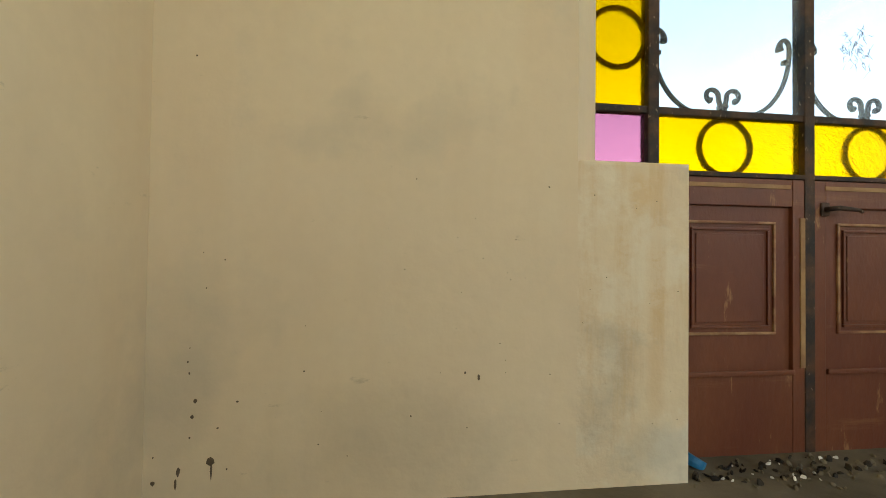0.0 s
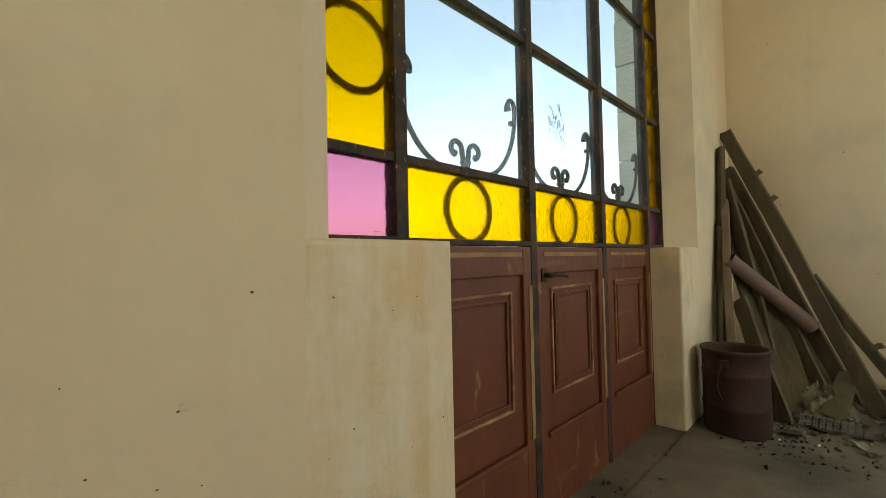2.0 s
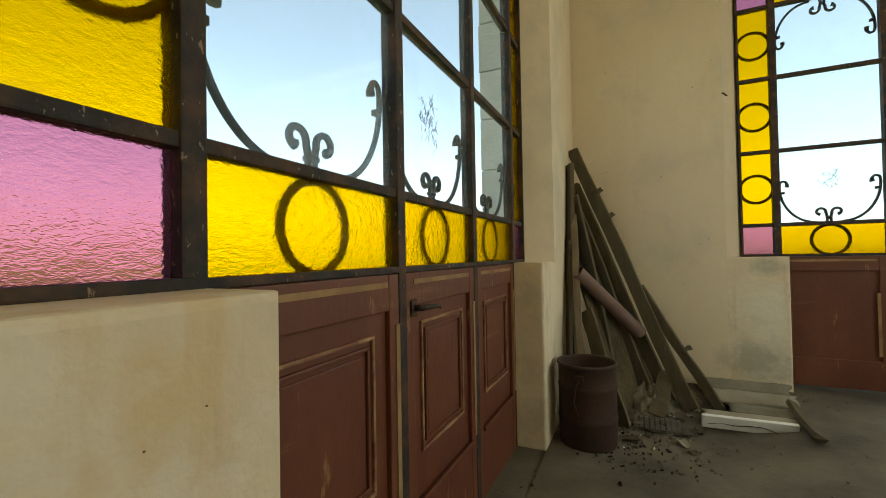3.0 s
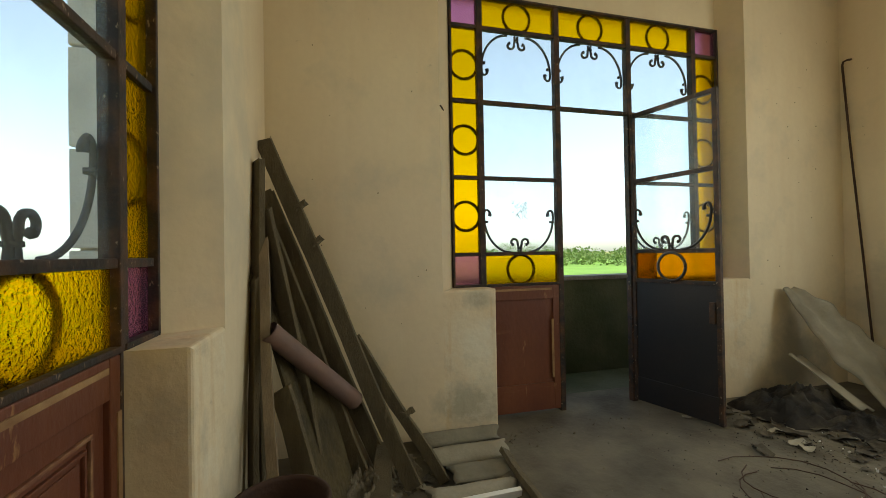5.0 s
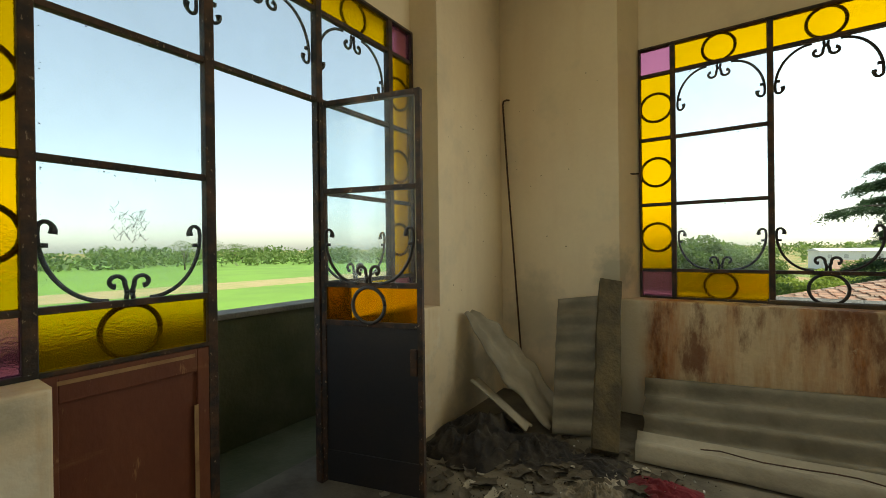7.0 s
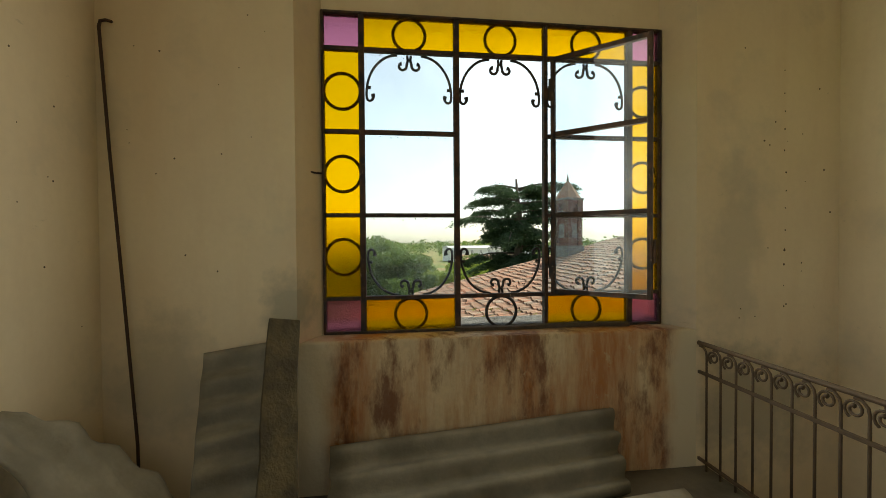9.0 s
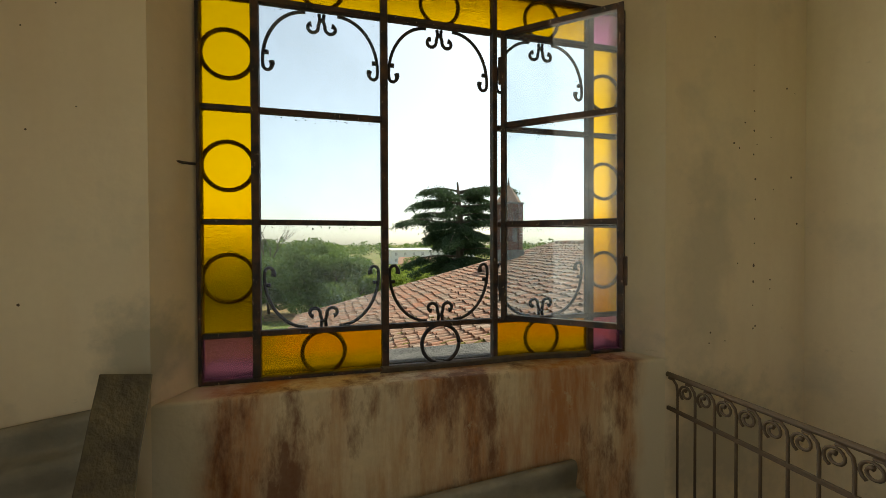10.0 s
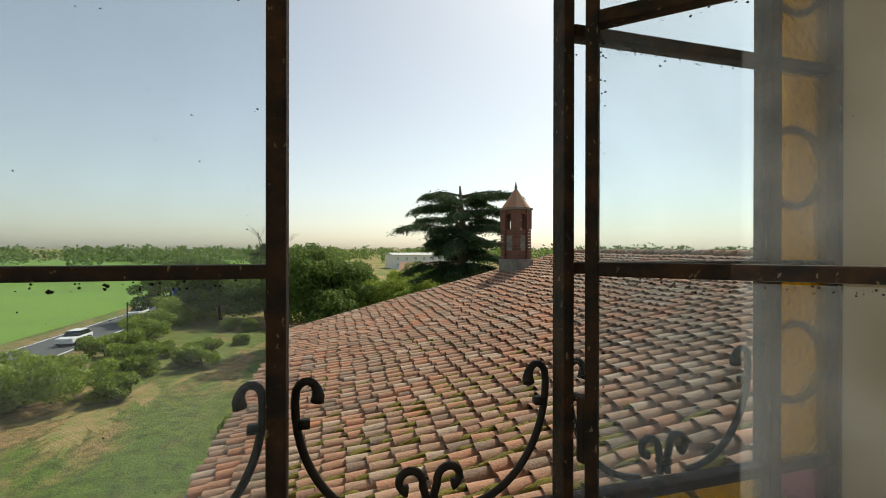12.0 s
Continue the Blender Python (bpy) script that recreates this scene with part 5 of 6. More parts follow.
# rusty drum
bz = floor_z(2.955, 1.265)
bucket = empty("rusty_drum", pose(2.955, 1.265, bz), "brown rusted open steel drum on the floor", "drum")
R, H = 0.152, 0.44
prof = [(0.0, 0.006), (R - 0.012, 0.004), (R - 0.004, 0.0), (R, 0.012), (R, 0.13), (R + 0.005, 0.142), (R, 0.154), (R, 0.30), (R + 0.005, 0.312), (R, 0.324), (R, H - 0.02), (R + 0.008, H - 0.012), (R + 0.008, H), (R - 0.006, H + 0.002), (R - 0.008, H - 0.012), (R - 0.008, 0.02), (0.0, 0.02)]
bm = bmesh.new()
N = 36
rings = [[bm.verts.new((r_ * math.cos(2 * math.pi * k / N) * (1 + 0.015 * math.sin(4 * math.pi * k / N + z * 5)), r_ * math.sin(2 * math.pi * k / N), z)) for k in range(N)] for r_, z in prof[1:-1]]
for a, b in zip(rings, rings[1:]):
    for k in range(N):
        bm.faces.new((a[k], a[(k + 1) % N], b[(k + 1) % N], b[k]))
bm.faces.new(rings[0][::-1])
bm.faces.new(rings[-1])
part("body", fix(bm), RUST_STEEL, bucket, smooth=True)
part("handle", tube([(-R - 0.004, 0.02, H - 0.06), (-R - 0.02, 0.04, H - 0.11), (-R - 0.022, 0.05, H - 0.19), (-R - 0.012, 0.03, H - 0.25)], 0.004), WIRE, bucket, "thin wire handle")
part("ear", box(-R - 0.012, -R + 0.002, 0.0, 0.04, H - 0.08, H - 0.045, 0.003), RUST_STEEL, bucket)

# broken corrugated pieces on the floor
zf = floor_z(3.5, 0.6)
def floor_slab(x0, x1, y0, y1, lift, rise, material, seed, label):
    """A broken strip of corrugated sheet: one wave, with ragged ends."""
    zf = floor_z((x0 + x1) / 2, (y0 + y1) / 2)

    def at(u, v):
        yy = y0 + (y1 - y0) * u + (0.03 * noise.noise(Vector((v * 4, seed, 0))) if u in (0, 1) else 0)
        return (x0 + (x1 - x0) * v + 0.012 * noise.noise(Vector((u * 4, v, seed))), yy, zf + lift + rise * math.sin(math.pi * v) + 0.006 * noise.noise(Vector((u * 6, v * 3, seed))))

    tagged(part("broken_slab", sheet(at, 12, 10, 0.014), material, smooth=True), label, "slab", "broken sheet strips on the floor")


floor_slab(3.92, 4.02, 0.62, 0.11, 0.012, 0.06, CEMENT, 1, "broken grey strip of corrugated sheet against the wall")
floor_slab(3.74, 3.90, 0.58, 0.12, 0.012, 0.055, PALE_CEMENT, 2, "broken pale strip of corrugated sheet on the floor")
floor_slab(3.56, 3.74, 0.50, 0.14, 0.010, 0.02, CEMENT, 3, "flat dark strip of broken sheet on the floor")
floor_slab(3.40, 3.56, 0.66, 0.22, 0.012, 0.045, PALE_CEMENT, 4, "broken pale strip of corrugated sheet beside a white board")
zf = floor_z(3.38, 0.45)
tagged(part("pale_board", box(-0.225, 0.225, -0.012, 0.012, 0, 0.075, 0.003, pose(3.375, 0.455, zf + 0.006, -14, 0, 90 + 2)), WHITE), "cracked white board edge on the floor", "board")
bm = bmesh.new()
r = random.Random(3)
# The board's crack, added as a thin dark tube along its face.
crack = [(3.352, 0.65 - 0.065 * k, zf + 0.035 + r.uniform(-0.015, 0.02)) for k in range(7)]
tagged(part("bent_line", tube(crack, 0.0025, 5), WIRE), "thin dark tube standing for the crack along the board", "wire")

# expanded metal offcut
bm = bmesh.new()
mz = floor_z(3.35, 0.92) + 0.02
for i in range(9):
    for sgn in (1, -1):
        pts = [(3.22 + 0.02 * k + 0.0, 0.80 + 0.028 * i + sgn * 0.010 * (-1) ** k, mz + 0.05 * math.sin(k * 0.35) * (k / 13)) for k in range(14)]
        add_tube(bm, pts, 0.0022, 4)
tagged(part("metal_mesh", fix(bm), surface("dull_galvanised_wire", (0.25, 0.24, 0.22), (0.14, 0.11, 0.08), 0.6, 8, 40, 0.5, 0.2, 0.001, metal=0.5)), "crumpled piece of expanded metal mesh", "mesh")

# the south-east corner
tagged(part("corrugated_sheet", corrugated((3.315, -2.38, 0.02), (3.05, -2.50, 0.02), (3.50, -3.075, 0.88), (3.15, -3.075, 0.93), 7.5, 0.027, 7), CEMENT, smooth=True), "grey corrugated sheet leaning upright on the wall", "sheet")
post = plank("timber_post", (3.065, -3.055, 1.045), (2.93, -2.27, 0.035), 0.17, 0.085, BLOTCHY, None, 0.0, "", 21)
tagged(post, "thick lichen-blotched timber post leaning on the wall", "post")
tagged(part("corrugated_sheet", corrugated((2.755, -2.53, 0.03), (1.09, -2.85, 0.03), (2.815, -3.04, 0.335), (1.09, -3.07, 0.45), 3.6, 0.028, 9), CEMENT, smooth=True), "long grey corrugated sheet propped under the window", "sheet")
m = pose(2.765, -2.30, 0.0, 0, 0, 185.3)
tagged(part("cement_gutter", sheet(lambda u, v: m @ Vector((1.95 * u, 0.02 + 0.23 * v, 0.012 + 0.08 * min(1.0, v * 3.5) + 0.012 * math.sin(v * 8) + 0.006 * noise.noise(Vector((u * 6, v * 2, 4))))), 30, 14, 0.014), PALE_CEMENT, smooth=True), "long pale cracked cement strip lying on the floor", "strip")
tagged(part("bent_line", tube([m @ Vector((0.35 + 0.1 * k, 0.13 + 0.02 * math.sin(k * 1.3), 0.112 + 0.004 * math.sin(k * 2))) for k in range(14)], 0.004, 6), WIRE), "dark cable lying along the pale strip", "cable")


def crumple(u, v):
    a = Vector((3.995, -2.335, 0.82)).lerp(Vector((3.34, -2.40, 0.035)), u)
    b = Vector((4.005, -2.47, 0.83)).lerp(Vector((3.40, -2.78, 0.07)), u)
    bulge = math.sin(math.pi * u)
    b += Vector((0.02, -0.08, 0.10)) * bulge + Vector((0.0, -0.03, 0.02)) * noise.noise(Vector((u * 9, 0, 6)))
    a += Vector((0.05, 0.0, -0.03)) * bulge + Vector((0.0, 0.05, -0.02)) * noise.noise(Vector((u * 6, 3, 2)))
    p = a.lerp(b, v)
    return p + Vector((-0.5, 0.4, 0.7)) * (0.018 * math.sin(2 * math.pi * (2.6 * v * (0.4 + 0.6 * u))) + 0.016 * noise.noise(Vector((u * 5, v * 5, 1))))


tagged(part("bent_sheet", sheet(crumple, 24, 14, 0.006), PALE_CEMENT, smooth=True), "bent pale sheet with torn edges leaning in the corner", "sheet")


def flat_scrap(u, v):
    p = Vector((3.88, -2.22, 0.34)).lerp(Vector((3.42, -2.16, 0.10)), u).lerp(Vector((3.92, -2.42, 0.30)).lerp(Vector((3.45, -2.36, 0.06)), u), v)
    return p + Vector((0, 0, 0.01 * math.sin(9 * v + 3 * u)))


tagged(part("board_scrap", sheet(flat_scrap, 10, 8, 0.008), PALE_CEMENT, smooth=True), "small broken board resting on the cloth heap", "scrap")


def heap(cx, cy, rx, ry, h, seed, material, name, label, category, sharp=1.0):
    bm = bmesh.new()
    n = 72
    rows = []
    for i in range(n + 1):
        row = []
        for j in range(n + 1):
            u, v = 2 * i / n - 1, 2 * j / n - 1
            d = math.sqrt(u * u + v * v) + 0.22 * noise.noise(Vector((u * 2.1, v * 2.1, seed)))
            base = max(0.0, 1 - d) ** 0.75
            warp = 0.35 * noise.noise(Vector((u * 2, v * 2, seed + 2)))
            ridge = sum(g * (0.30 - abs(noise.noise(Vector((u * q + warp * q, v * q * 0.7 - warp * q, seed + q))))) for q, g in ((3.0, 1.0), (6.5, 0.7), (13.0, 0.4)))
            fold = 0.62 + sharp * (0.6 * noise.noise(Vector((u * 2.6, v * 2.0, seed + 5))) + 1.15 * ridge)
            x, y = cx + rx * u, cy + ry * v
            row.append(bm.verts.new((x, y, floor_z(x, y) - 0.004 + h * base * max(0.08, fold))))
        rows.append(row)
    for a, b in zip(rows, rows[1:]):
        for k in range(n):
            if max(v.co.z - floor_z(v.co.x, v.co.y) for v in (a[k], b[k], a[k + 1], b[k + 1])) > 0.0:
                bm.faces.new((a[k], b[k], b[k + 1], a[k + 1]))
    bmesh.ops.delete(bm, geom=[v for v in bm.verts if not v.link_faces], context="VERTS")
    return tagged(part(name, fix(bm), material, smooth=True), label, category)


heap(3.70, -2.04, 0.36, 0.40, 0.24, 3.0, CLOTH, "black_cloth", "heap of dirty black cloth on the floor", "cloth", 0.5)
heap(3.32, -2.12, 0.26, 0.26, 0.13, 8.0, CLOTH, "black_cloth", "low heap of dark rags beside the larger one", "cloth", 0.5)
heap(2.58, -2.08, 0.22, 0.13, 0.05, 12.0, RED_CLOTH, "red_rag", "flattened dirty red rag on the floor", "cloth", 1.0)
heap(2.88, -1.80, 0.17, 0.20, 0.06, 15.0, RUBBLE, "rubble", "low heap of crumbled plaster and dirt", "rubble", 1.3)
heap(2.95, -2.15, 0.24, 0.18, 0.06, 19.0, CLOTH, "black_cloth", "flat scrap of dark trampled cloth", "cloth", 0.5)
heap(3.66, 0.98, 0.24, 0.22, 0.12, 23.0, RUBBLE, "rubble", "dark rubbish under the leaning timber", "rubble", 1.4)
heap(3.80, 0.72, 0.18, 0.10, 0.05, 27.0, RUBBLE, "rubble", "low ridge of dirt by the wall", "rubble", 1.4)
heap(2.52, -1.72, 0.12, 0.09, 0.03, 31.0, CEMENT, "board_scrap", "small grey broken scrap on the floor", "scrap", 0.6)

# curled scraps of rotten felt and bark among the dirt
def scraps(name, label, spots, material, seed):
    r = random.Random(seed)
    bm = bmesh.new()
    for cx, cy, rx, ry, count, lo, hi in spots:
        for _ in range(count):
            x, y, s, turn = r.gauss(cx, rx), r.gauss(cy, ry), r.uniform(lo, hi), r.uniform(0, 6.28)
            if not (0.6 < x < RIGHT - 0.05 and SOUTH + 0.05 < y < NORTH - 0.05):
                continue
            long_, curl, key = s * r.uniform(0.9, 2.2), r.uniform(0.1, 0.5), r.uniform(0, 90)
            rows = []
            for i in range(6):
                row = []
                for j in range(5):
                    u, v = i / 5 - 0.5, j / 4 - 0.5
                    e = 1 + 0.5 * noise.noise(Vector((u * 4, v * 4, key)))
                    px, py = long_ * u * e, s * v * e
                    z = floor_z(x, y) + 0.004 + s * curl * 2.2 * v * v + s * 0.35 * abs(noise.noise(Vector((u * 3, v * 3, key + 7))))
                    row.append(bm.verts.new((x + px * math.cos(turn) - py * math.sin(turn), y + px * math.sin(turn) + py * math.cos(turn), z)))
                rows.append(row)
            for p, q in zip(rows, rows[1:]):
                for j in range(4):
                    bm.faces.new((p[j], q[j], q[j + 1], p[j + 1]))
    tagged(part(name, bm, material, smooth=True), label, "debris", kind="stuff")


DIRT = surface("dark_trodden_dirt", (0.055, 0.045, 0.032), (0.13, 0.11, 0.08), 1.0, 14, 70, 0.8, 0.5, 0.004, world_space=True)
scraps("bark_scraps", "curled dark scraps of rotten felt and bark", ((3.3, -1.85, 0.28, 0.25, 46, 0.03, 0.10), (2.9, -2.0, 0.25, 0.18, 34, 0.03, 0.10), (3.75, -1.55, 0.14, 0.16, 12, 0.03, 0.07), (3.3, 0.95, 0.16, 0.12, 22, 0.02, 0.06), (3.55, 0.80, 0.16, 0.14, 18, 0.03, 0.08)), DIRT, 51)
scraps("pale_scraps", "small curled pale scraps of board and paper", ((3.3, -1.9, 0.3, 0.25, 16, 0.02, 0.07), (2.9, -2.05, 0.2, 0.15, 10, 0.02, 0.06), (3.35, 0.8, 0.2, 0.15, 8, 0.02, 0.05)), PALE_CEMENT, 52)

# loose debris
def litter(name, label, spots, material, seed):
    r = random.Random(seed)
    bm = bmesh.new()
    for cx, cy, rx, ry, count, lo, hi in spots:
        for _ in range(count):
            x, y = r.gauss(cx, rx), r.gauss(cy, ry)
            if not (0.45 < x < RIGHT - 0.03 and SOUTH + 0.03 < y < NORTH + 0.14) or (y > NORTH - 0.02 and not 1.0 < x < 2.7):
                continue
            z = floor_z(x, y) if y < NORTH else -0.086
            add_chip(bm, x, y, z, r.uniform(lo, hi), r)
    tagged(part(name, bm, material), label, "debris", kind="stuff")


litter("plaster_crumbs", "scattered crumbs of plaster and dirt", ((3.2, -1.7, 0.3, 0.3, 420, 0.001, 0.006), (2.8, -1.9, 0.3, 0.25, 300, 0.001, 0.007), (3.1, 1.0, 0.25, 0.2, 160, 0.004, 0.014), (1.5, 1.5, 0.5, 0.07, 150, 0.004, 0.013), (3.0, 0.5, 0.5, 0.5, 110, 0.003, 0.009), (3.9, -0.2, 0.1, 0.5, 80, 0.004, 0.012), (2.6, -0.6, 0.6, 0.5, 90, 0.003, 0.008), (3.95, 0.5, 0.06, 0.4, 60, 0.004, 0.012)), RUBBLE, 5)
litter("dark_leaf_litter", "dark dead leaves and soil on the floor", ((3.2, -1.6, 0.28, 0.22, 500, 0.001, 0.007), (2.85, -2.05, 0.25, 0.2, 400, 0.001, 0.008), (3.0, 1.08, 0.2, 0.15, 110, 0.006, 0.016), (1.35, 1.52, 0.3, 0.05, 70, 0.006, 0.018), (3.3, -0.95, 0.25, 0.25, 60, 0.002, 0.006)), CLOTH, 6)
litter("pale_chips", "pale chips of plaster and glass", ((3.1, -1.75, 0.3, 0.3, 40, 0.003, 0.010), (2.9, -2.2, 0.2, 0.1, 20, 0.005, 0.014), (1.3, 1.52, 0.2, 0.05, 20, 0.004, 0.012), (3.05, 1.12, 0.15, 0.1, 14, 0.004, 0.012)), WHITE, 7)
r = random.Random(12)
for k in range(5):
    cx, cy = 2.98 + r.uniform(-0.12, 0.12), -1.0 + r.uniform(-0.1, 0.1)
    pts = [(cx + (0.24 + 0.03 * k) * math.cos(a) * 0.75, cy + (0.25 + 0.02 * k) * math.sin(a), 0.014 + 0.01 * abs(math.sin(a * 2 + k))) for a in (0.4 * k + 0.36 * j for j in range(11 + k))]
    tagged(part("loose_wire", tube(pts, 0.0028, 5), WIRE), "loop of thin rusty wire on the floor", "wire", "wire loops on the floor")
x, y = 1.06, 1.565
tagged(part("bottle_cap", tube([(x, y, -0.083), (x + 0.004, y, -0.071), (x + 0.012, y, -0.057)], [0.034, 0.036, 0.034], 18), BLUE_PLASTIC), "faded blue plastic cap among the dirt", "cap")

# reinforcing rod in the corner
tagged(part("steel_rod", tube([(3.935, -3.07, 2.69), (3.965, -3.075, 2.70), (3.997, -3.08, 2.697), (4.005, -3.08, 2.665), (3.965, -3.08, 2.0), (3.905, -3.075, 1.2), (3.845, -3.065, 0.40), (3.83, -3.05, 0.003)], 0.0085, 7), WIRE, smooth=True), "long rusty steel rod standing in the corner", "rod")

# stair railing
rail = empty("stair_railing", pose(0.45, 0, -0.016), "wrought iron railing with scrolls round the stairwell", "railing")
RAIL_IRON = surface("brown_wrought_iron", (0.10, 0.07, 0.045), (0.16, 0.10, 0.06), 0.75, 6, 60, 0.6, 0.4, 0.002, metal=0.3)
part("top_rail", tube([(0, SOUTH, 0.835), (0, 0.2, 0.835)], 0.015, 8), RAIL_IRON, rail)
part("lower_rail", box(-0.008, 0.008, SOUTH, 0.2, 0.635, 0.655, 0.002), RAIL_IRON, rail)
part("foot_rail", box(-0.008, 0.008, SOUTH, 0.2, 0.06, 0.08, 0.002), RAIL_IRON, rail)
STEP_Y = 0.1145
bm = bmesh.new()
add_tube(bm, [(0, 0, 0.004), (0, 0, 0.64), (0, 0, 0.76), (0, -0.006, 0.79), (0, -0.03, 0.815), (0, -0.06, 0.815)], 0.0075, 6)
spindle = part("spindle", fix(bm), RAIL_IRON, rail, smooth=True)
spindle.location.y = SOUTH + 0.07
pts = [(0, 0.008, 0.67)]
for k in range(22):
    a = math.pi * (1.35 - 2.9 * k / 21)
    rr = 0.044 - 0.0014 * k
    pts.append((0, 0.055 + rr * math.cos(a), 0.765 + rr * math.sin(a)))
scroll = part("rail_scroll", tube(pts[1:], [0.0065] * 19 + [0.008, 0.010, 0.011], 6), RAIL_IRON, rail, smooth=True)
scroll.location.y = SOUTH + 0.07
for k in range(1, 28):
    shared("spindle", spindle.data, pose(0, SOUTH + 0.07 + STEP_Y * k, 0), rail)
    shared("rail_scroll", scroll.data, pose(0, SOUTH + 0.07 + STEP_Y * k, 0), rail)

# board along the open window's sill
tagged(plank("sill_strip", (2.05, -3.285, 0.925), (0.86, -3.265, 0.93), 0.03, 0.022, OLD_WOOD, None, 0.2, "", 33), "dark rotten wooden strip lying on the window sill", "strip")


# scratched scribbles on two panes
def scribble(m, cx, cz, w, seed):
    r = random.Random(seed)
    bm = bmesh.new()
    for k in range(64):
        x, z = cx + r.uniform(-w, w), cz + r.uniform(-w * 1.1, w * 1.1)
        pts = [(x, -0.004, z)]
        for _ in range(r.randint(2, 4)):
            pts.append((pts[-1][0] + r.uniform(-0.016, 0.016), -0.004, pts[-1][2] + r.uniform(-0.02, 0.02)))
        add_tube(bm, pts, 0.0008, 3)
    bmesh.ops.transform(bm, matrix=m, verts=bm.verts)
    tagged(part("glass_scratches", bm, BLACK_IRON), "illegible scratched scribble on the window glass", "scratches", kind="structure")


scribble(WIN_A, 1.063, 1.418, 0.058, 2)
scribble(WIN_B, 0.508, 1.442, 0.05, 4)

HOLE_DARK = surface("black_dirt", (0.02, 0.018, 0.015), (0.05, 0.04, 0.03), 1.0, 20, 60, 0.5, 0.4, 0.002)
# fly specks and dirt on the south panes
r = random.Random(40)
bm = bmesh.new()
for c in range(3):
    for i in (1, 2, 3):
        if c == 1:
            continue
        x0, x1 = COLS_C[1 + c] + 0.03, COLS_C[2 + c] - 0.03
        for k in range(60):
            top = r.random() < 0.8
            x, z = r.uniform(x0, x1), (ROWS_Z[i + 1] - 0.016 - abs(r.gauss(0, 0.012))) if top else r.uniform(ROWS_Z[i] + 0.03, ROWS_Z[i + 1] - 0.03)
            got = bmesh.ops.create_icosphere(bm, subdivisions=1, radius=1)["verts"]
            s_ = r.uniform(0.0008, 0.0030) if top else r.uniform(0.0005, 0.0016)
            for v in got:
                v.co = Vector((x + v.co.x * s_ * r.uniform(0.5, 2.0), -0.003 + v.co.y * 0.001, z + v.co.z * s_ * r.uniform(0.5, 1.6)))
bmesh.ops.transform(bm, matrix=WIN_C, verts=bm.verts)
tagged(part("dirt_specks", bm, HOLE_DARK), "black specks and cobweb dirt on the window glass", "dirt", kind="stuff")

def pane_dirt(m, rects, count, seed, label):
    """Clots of dust and web along the tops and sides of panes, thinning out below."""
    r = random.Random(seed)
    bm = bmesh.new()
    for x0, x1, z0, z1 in rects:
        for k in range(count):
            edge = r.random()
            if edge < 0.5:
                x, z = r.uniform(x0, x1), z1 - abs(r.gauss(0, 0.010))
            elif edge < 0.75:
                x, z = r.choice((x0, x1)), z0 + (z1 - z0) * r.random() ** 0.7
                x += abs(r.gauss(0, 0.010)) * (1 if x == x0 else -1)
            else:
                x, z = r.uniform(x0, x1), r.uniform(z0, z1)
            big = r.uniform(0.0006, 0.0021) if edge < 0.75 else r.uniform(0.0004, 0.0009)
            got = bmesh.ops.create_icosphere(bm, subdivisions=1, radius=1)["verts"]
            for v in got:
                v.co = Vector((x + v.co.x * big * r.uniform(0.5, 2.2), -0.004 + v.co.y * 0.0012, z + v.co.z * big * r.uniform(0.5, 2.0)))
    bmesh.ops.transform(bm, matrix=m, verts=bm.verts)
    tagged(part("dirt_specks", bm, HOLE_DARK), label, "dirt", kind="stuff")


pane_dirt(m_c, [(0.03, 0.585, ROWS_Z[i] + 0.02, ROWS_Z[i + 1] - 0.02) for i in (1, 2, 3)], 90, 61, "dust clots and web on the open casement's glass")
pane_dirt(m_b, [(0.03, 0.597, ROWS_Z[i] + 0.02, ROWS_Z[i + 1] - 0.03) for i in (1, 2)], 60, 62, "dust clots and web on the open door's glass")
pane_dirt(WIN_B, [(COLS_B[1] + 0.03, COLS_B[2] - 0.03, ROWS_Z[i] + 0.02, ROWS_Z[i + 1] - 0.02) for i in (1, 2, 3)], 50, 63, "dust clots along the edges of the window glass")

# marks and nail holes on the walls
def marks(name, m, spots, material, label, seed):
    r = random.Random(seed)
    bm = bmesh.new()
    for x, z, s, tall in spots:
        got = bmesh.ops.create_icosphere(bm, subdivisions=1, radius=1)["verts"]
        for v in got:
            v.co = Vector((x + v.co.x * s * r.uniform(0.7, 1.3), v.co.y * 0.0025, z + v.co.z * s * tall * r.uniform(0.7, 1.3)))
    bmesh.ops.transform(bm, matrix=m, verts=bm.verts)
    tagged(part(name, bm, material), label, "marks", kind="structure")


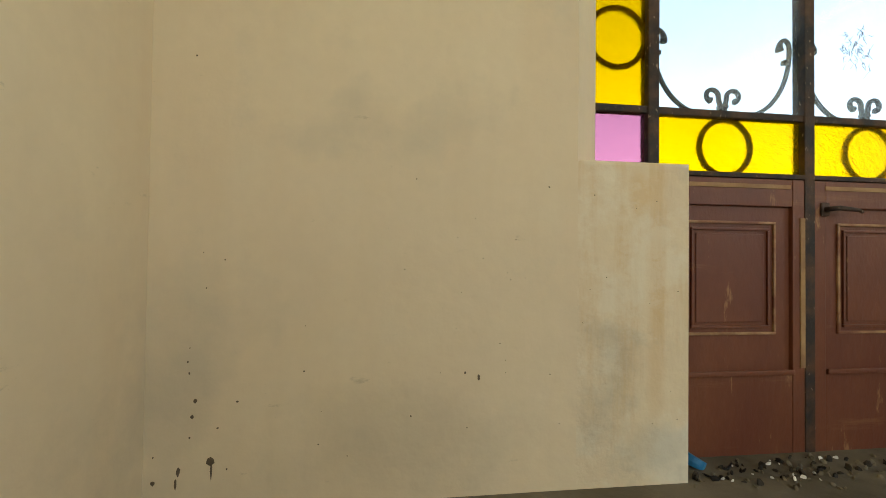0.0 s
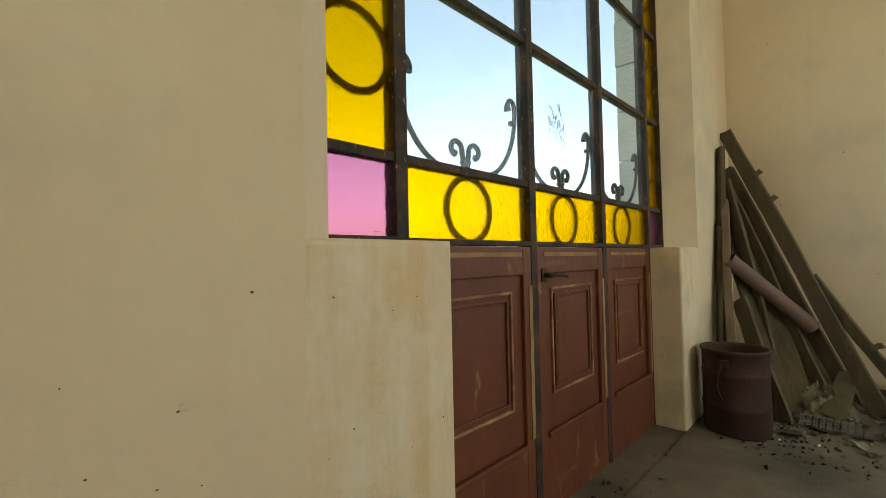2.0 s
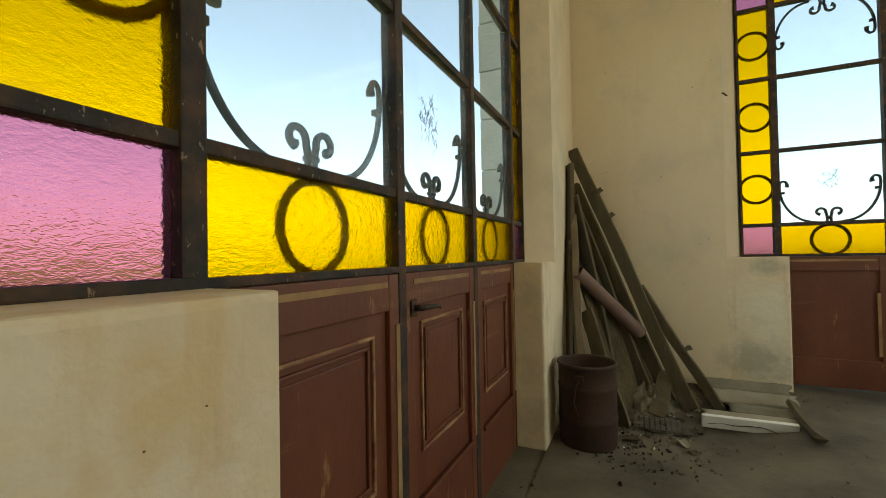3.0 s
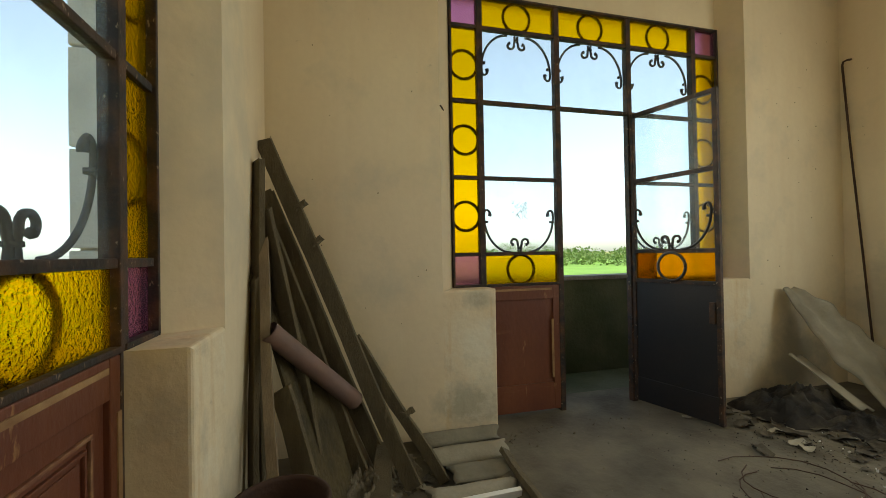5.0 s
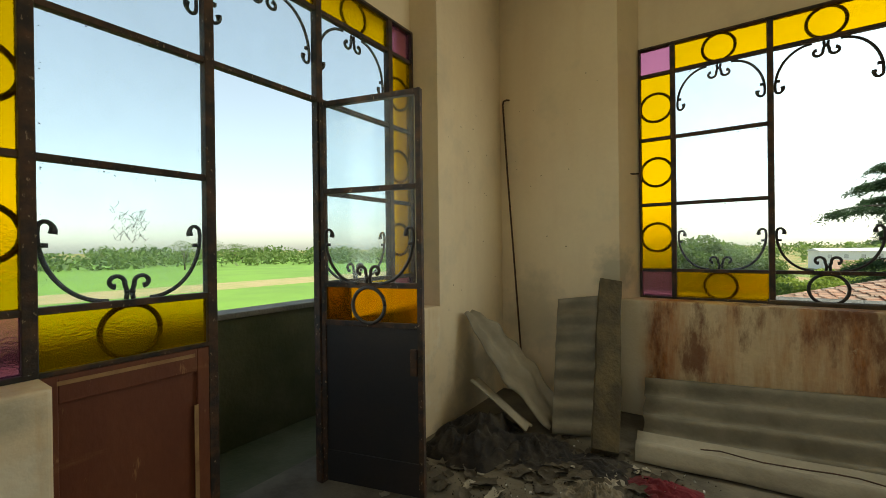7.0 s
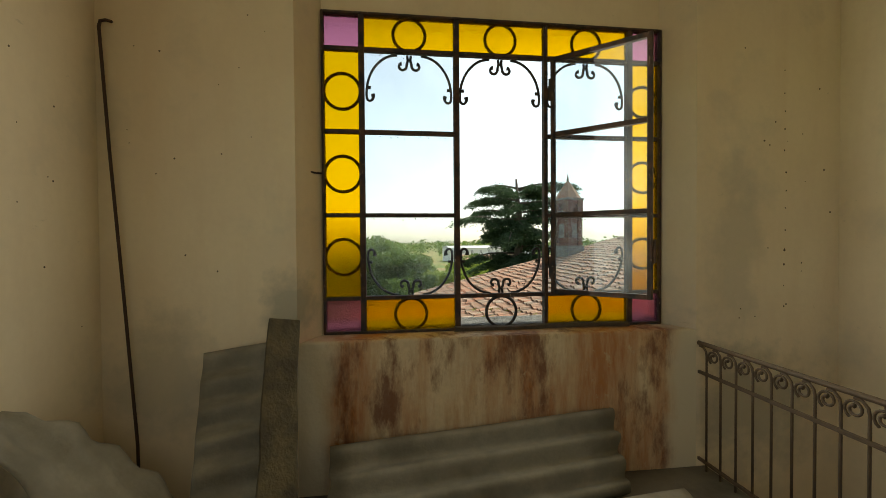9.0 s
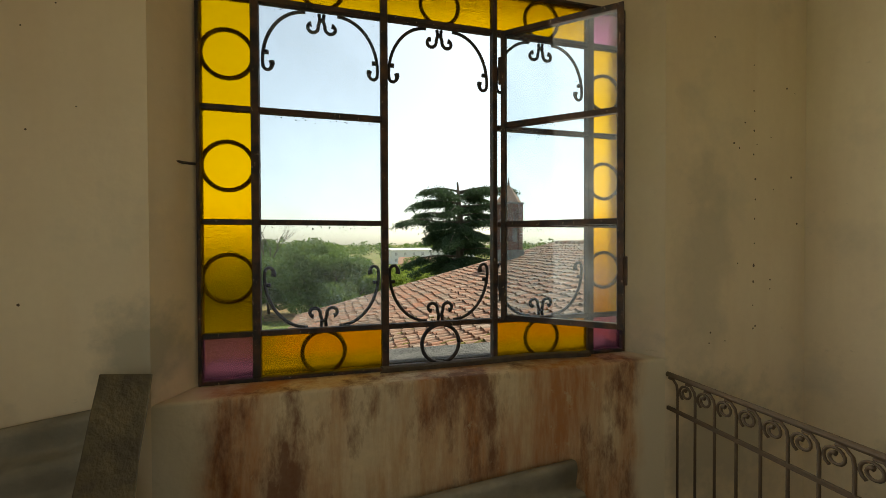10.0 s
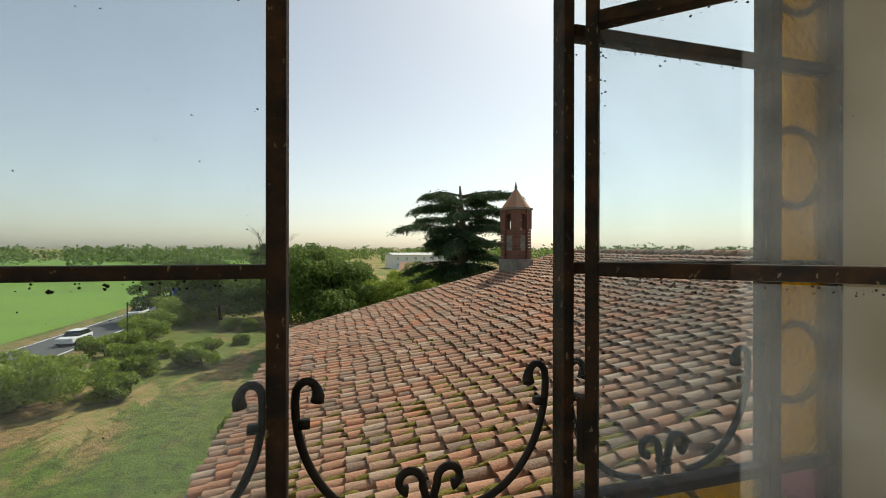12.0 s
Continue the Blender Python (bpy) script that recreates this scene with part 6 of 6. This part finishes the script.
HOLE = surface("dark_chipped_hole", (0.13, 0.10, 0.07), (0.14, 0.10, 0.07), 1.0, 20, 60, 0.5, 0.4, 0.002)
FACE_A = pose(0, NORTH, 0)
FACE_C = pose(0, SOUTH, 0, 0, 0, 180)
FACE_B = pose(RIGHT, 0, 0, 0, 0, -90)
r = random.Random(21)
marks("chipped_marks", FACE_A, [(-0.432, 0.055, 0.012, 1.0), (-0.430, 0.025, 0.003, 9.0), (-0.575, 0.003, 0.006, 1.2), (-0.474, 0.216, 0.005, 1.2), (-0.367, 0.211, 0.004, 0.7), (-0.494, 0.321, 0.003, 1.2), (-0.49, 0.29, 0.003, 1.2), (0.297, 0.261, 0.004, 2.6), (0.257, 0.275, 0.003, 1.4), (-0.48, 0.174, 0.005, 1.0), (-0.486, 0.119, 0.003, 1.0), (-0.416, 0.142, 0.004, 0.8), (-0.513, 0.031, 0.005, 2.5), (-0.519, 0.0, 0.004, 4.0), (0.505, 0.821, 0.003, 1.0), (-0.488, 1.146, 0.003, 1.0)] + [(r.uniform(-0.6, 0.3), r.uniform(0.0, 0.75), r.uniform(0.001, 0.0024), r.uniform(0.6, 1.6)) for _ in range(16)] + [(r.gauss(0.36, 0.10), r.gauss(0.5, 0.2), r.uniform(0.001, 0.0026), 0.7) for _ in range(14)] + [(r.uniform(0.5, 0.94), r.uniform(0.1, 0.88), r.uniform(0.0008, 0.0024), 0.8) for _ in range(14)], HOLE, "small chips and scuffs in the plaster", 1)
marks("chipped_marks", FACE_B, [(r.uniform(-1.3, -0.5), r.uniform(0.3, 2.7), r.uniform(0.002, 0.005), 1.0) for _ in range(14)] + [(r.uniform(2.2, 3.0), r.uniform(0.9, 2.9), r.uniform(0.003, 0.006), 1.0) for _ in range(18)], HOLE, "small nail holes in the plaster", 2)
marks("chipped_marks", FACE_C, [(0.18 + r.uniform(-0.01, 0.01), 1.05 + 0.13 * k + r.uniform(-0.02, 0.02), r.uniform(0.004, 0.009), 1.2) for k in range(13)] + [(r.uniform(-3.9, -3.1), r.uniform(1.2, 2.9), r.uniform(0.003, 0.006), 1.0) for _ in range(14)] + [(r.uniform(-0.2, 0.55), r.uniform(0.9, 2.9), r.uniform(0.003, 0.008), 1.0) for _ in range(18)], HOLE, "column of old nail holes in the plaster", 3)
for x, z in ((0.40, 2.08), ):
    tagged(part("iron_pin", tube([(4.12, x - 0.02, z), (4.06, x + 0.01, z + 0.003), (4.04, x + 0.02, z)], 0.006, 6), IRON), "short rusty pin in the window reveal", "pin")
tagged(part("iron_pin", tube([(2.880, -3.305, 1.93), (2.92, -3.25, 1.925), (2.945, -3.23, 1.928)], 0.006, 6), IRON), "short rusty pin in the window reveal", "pin")
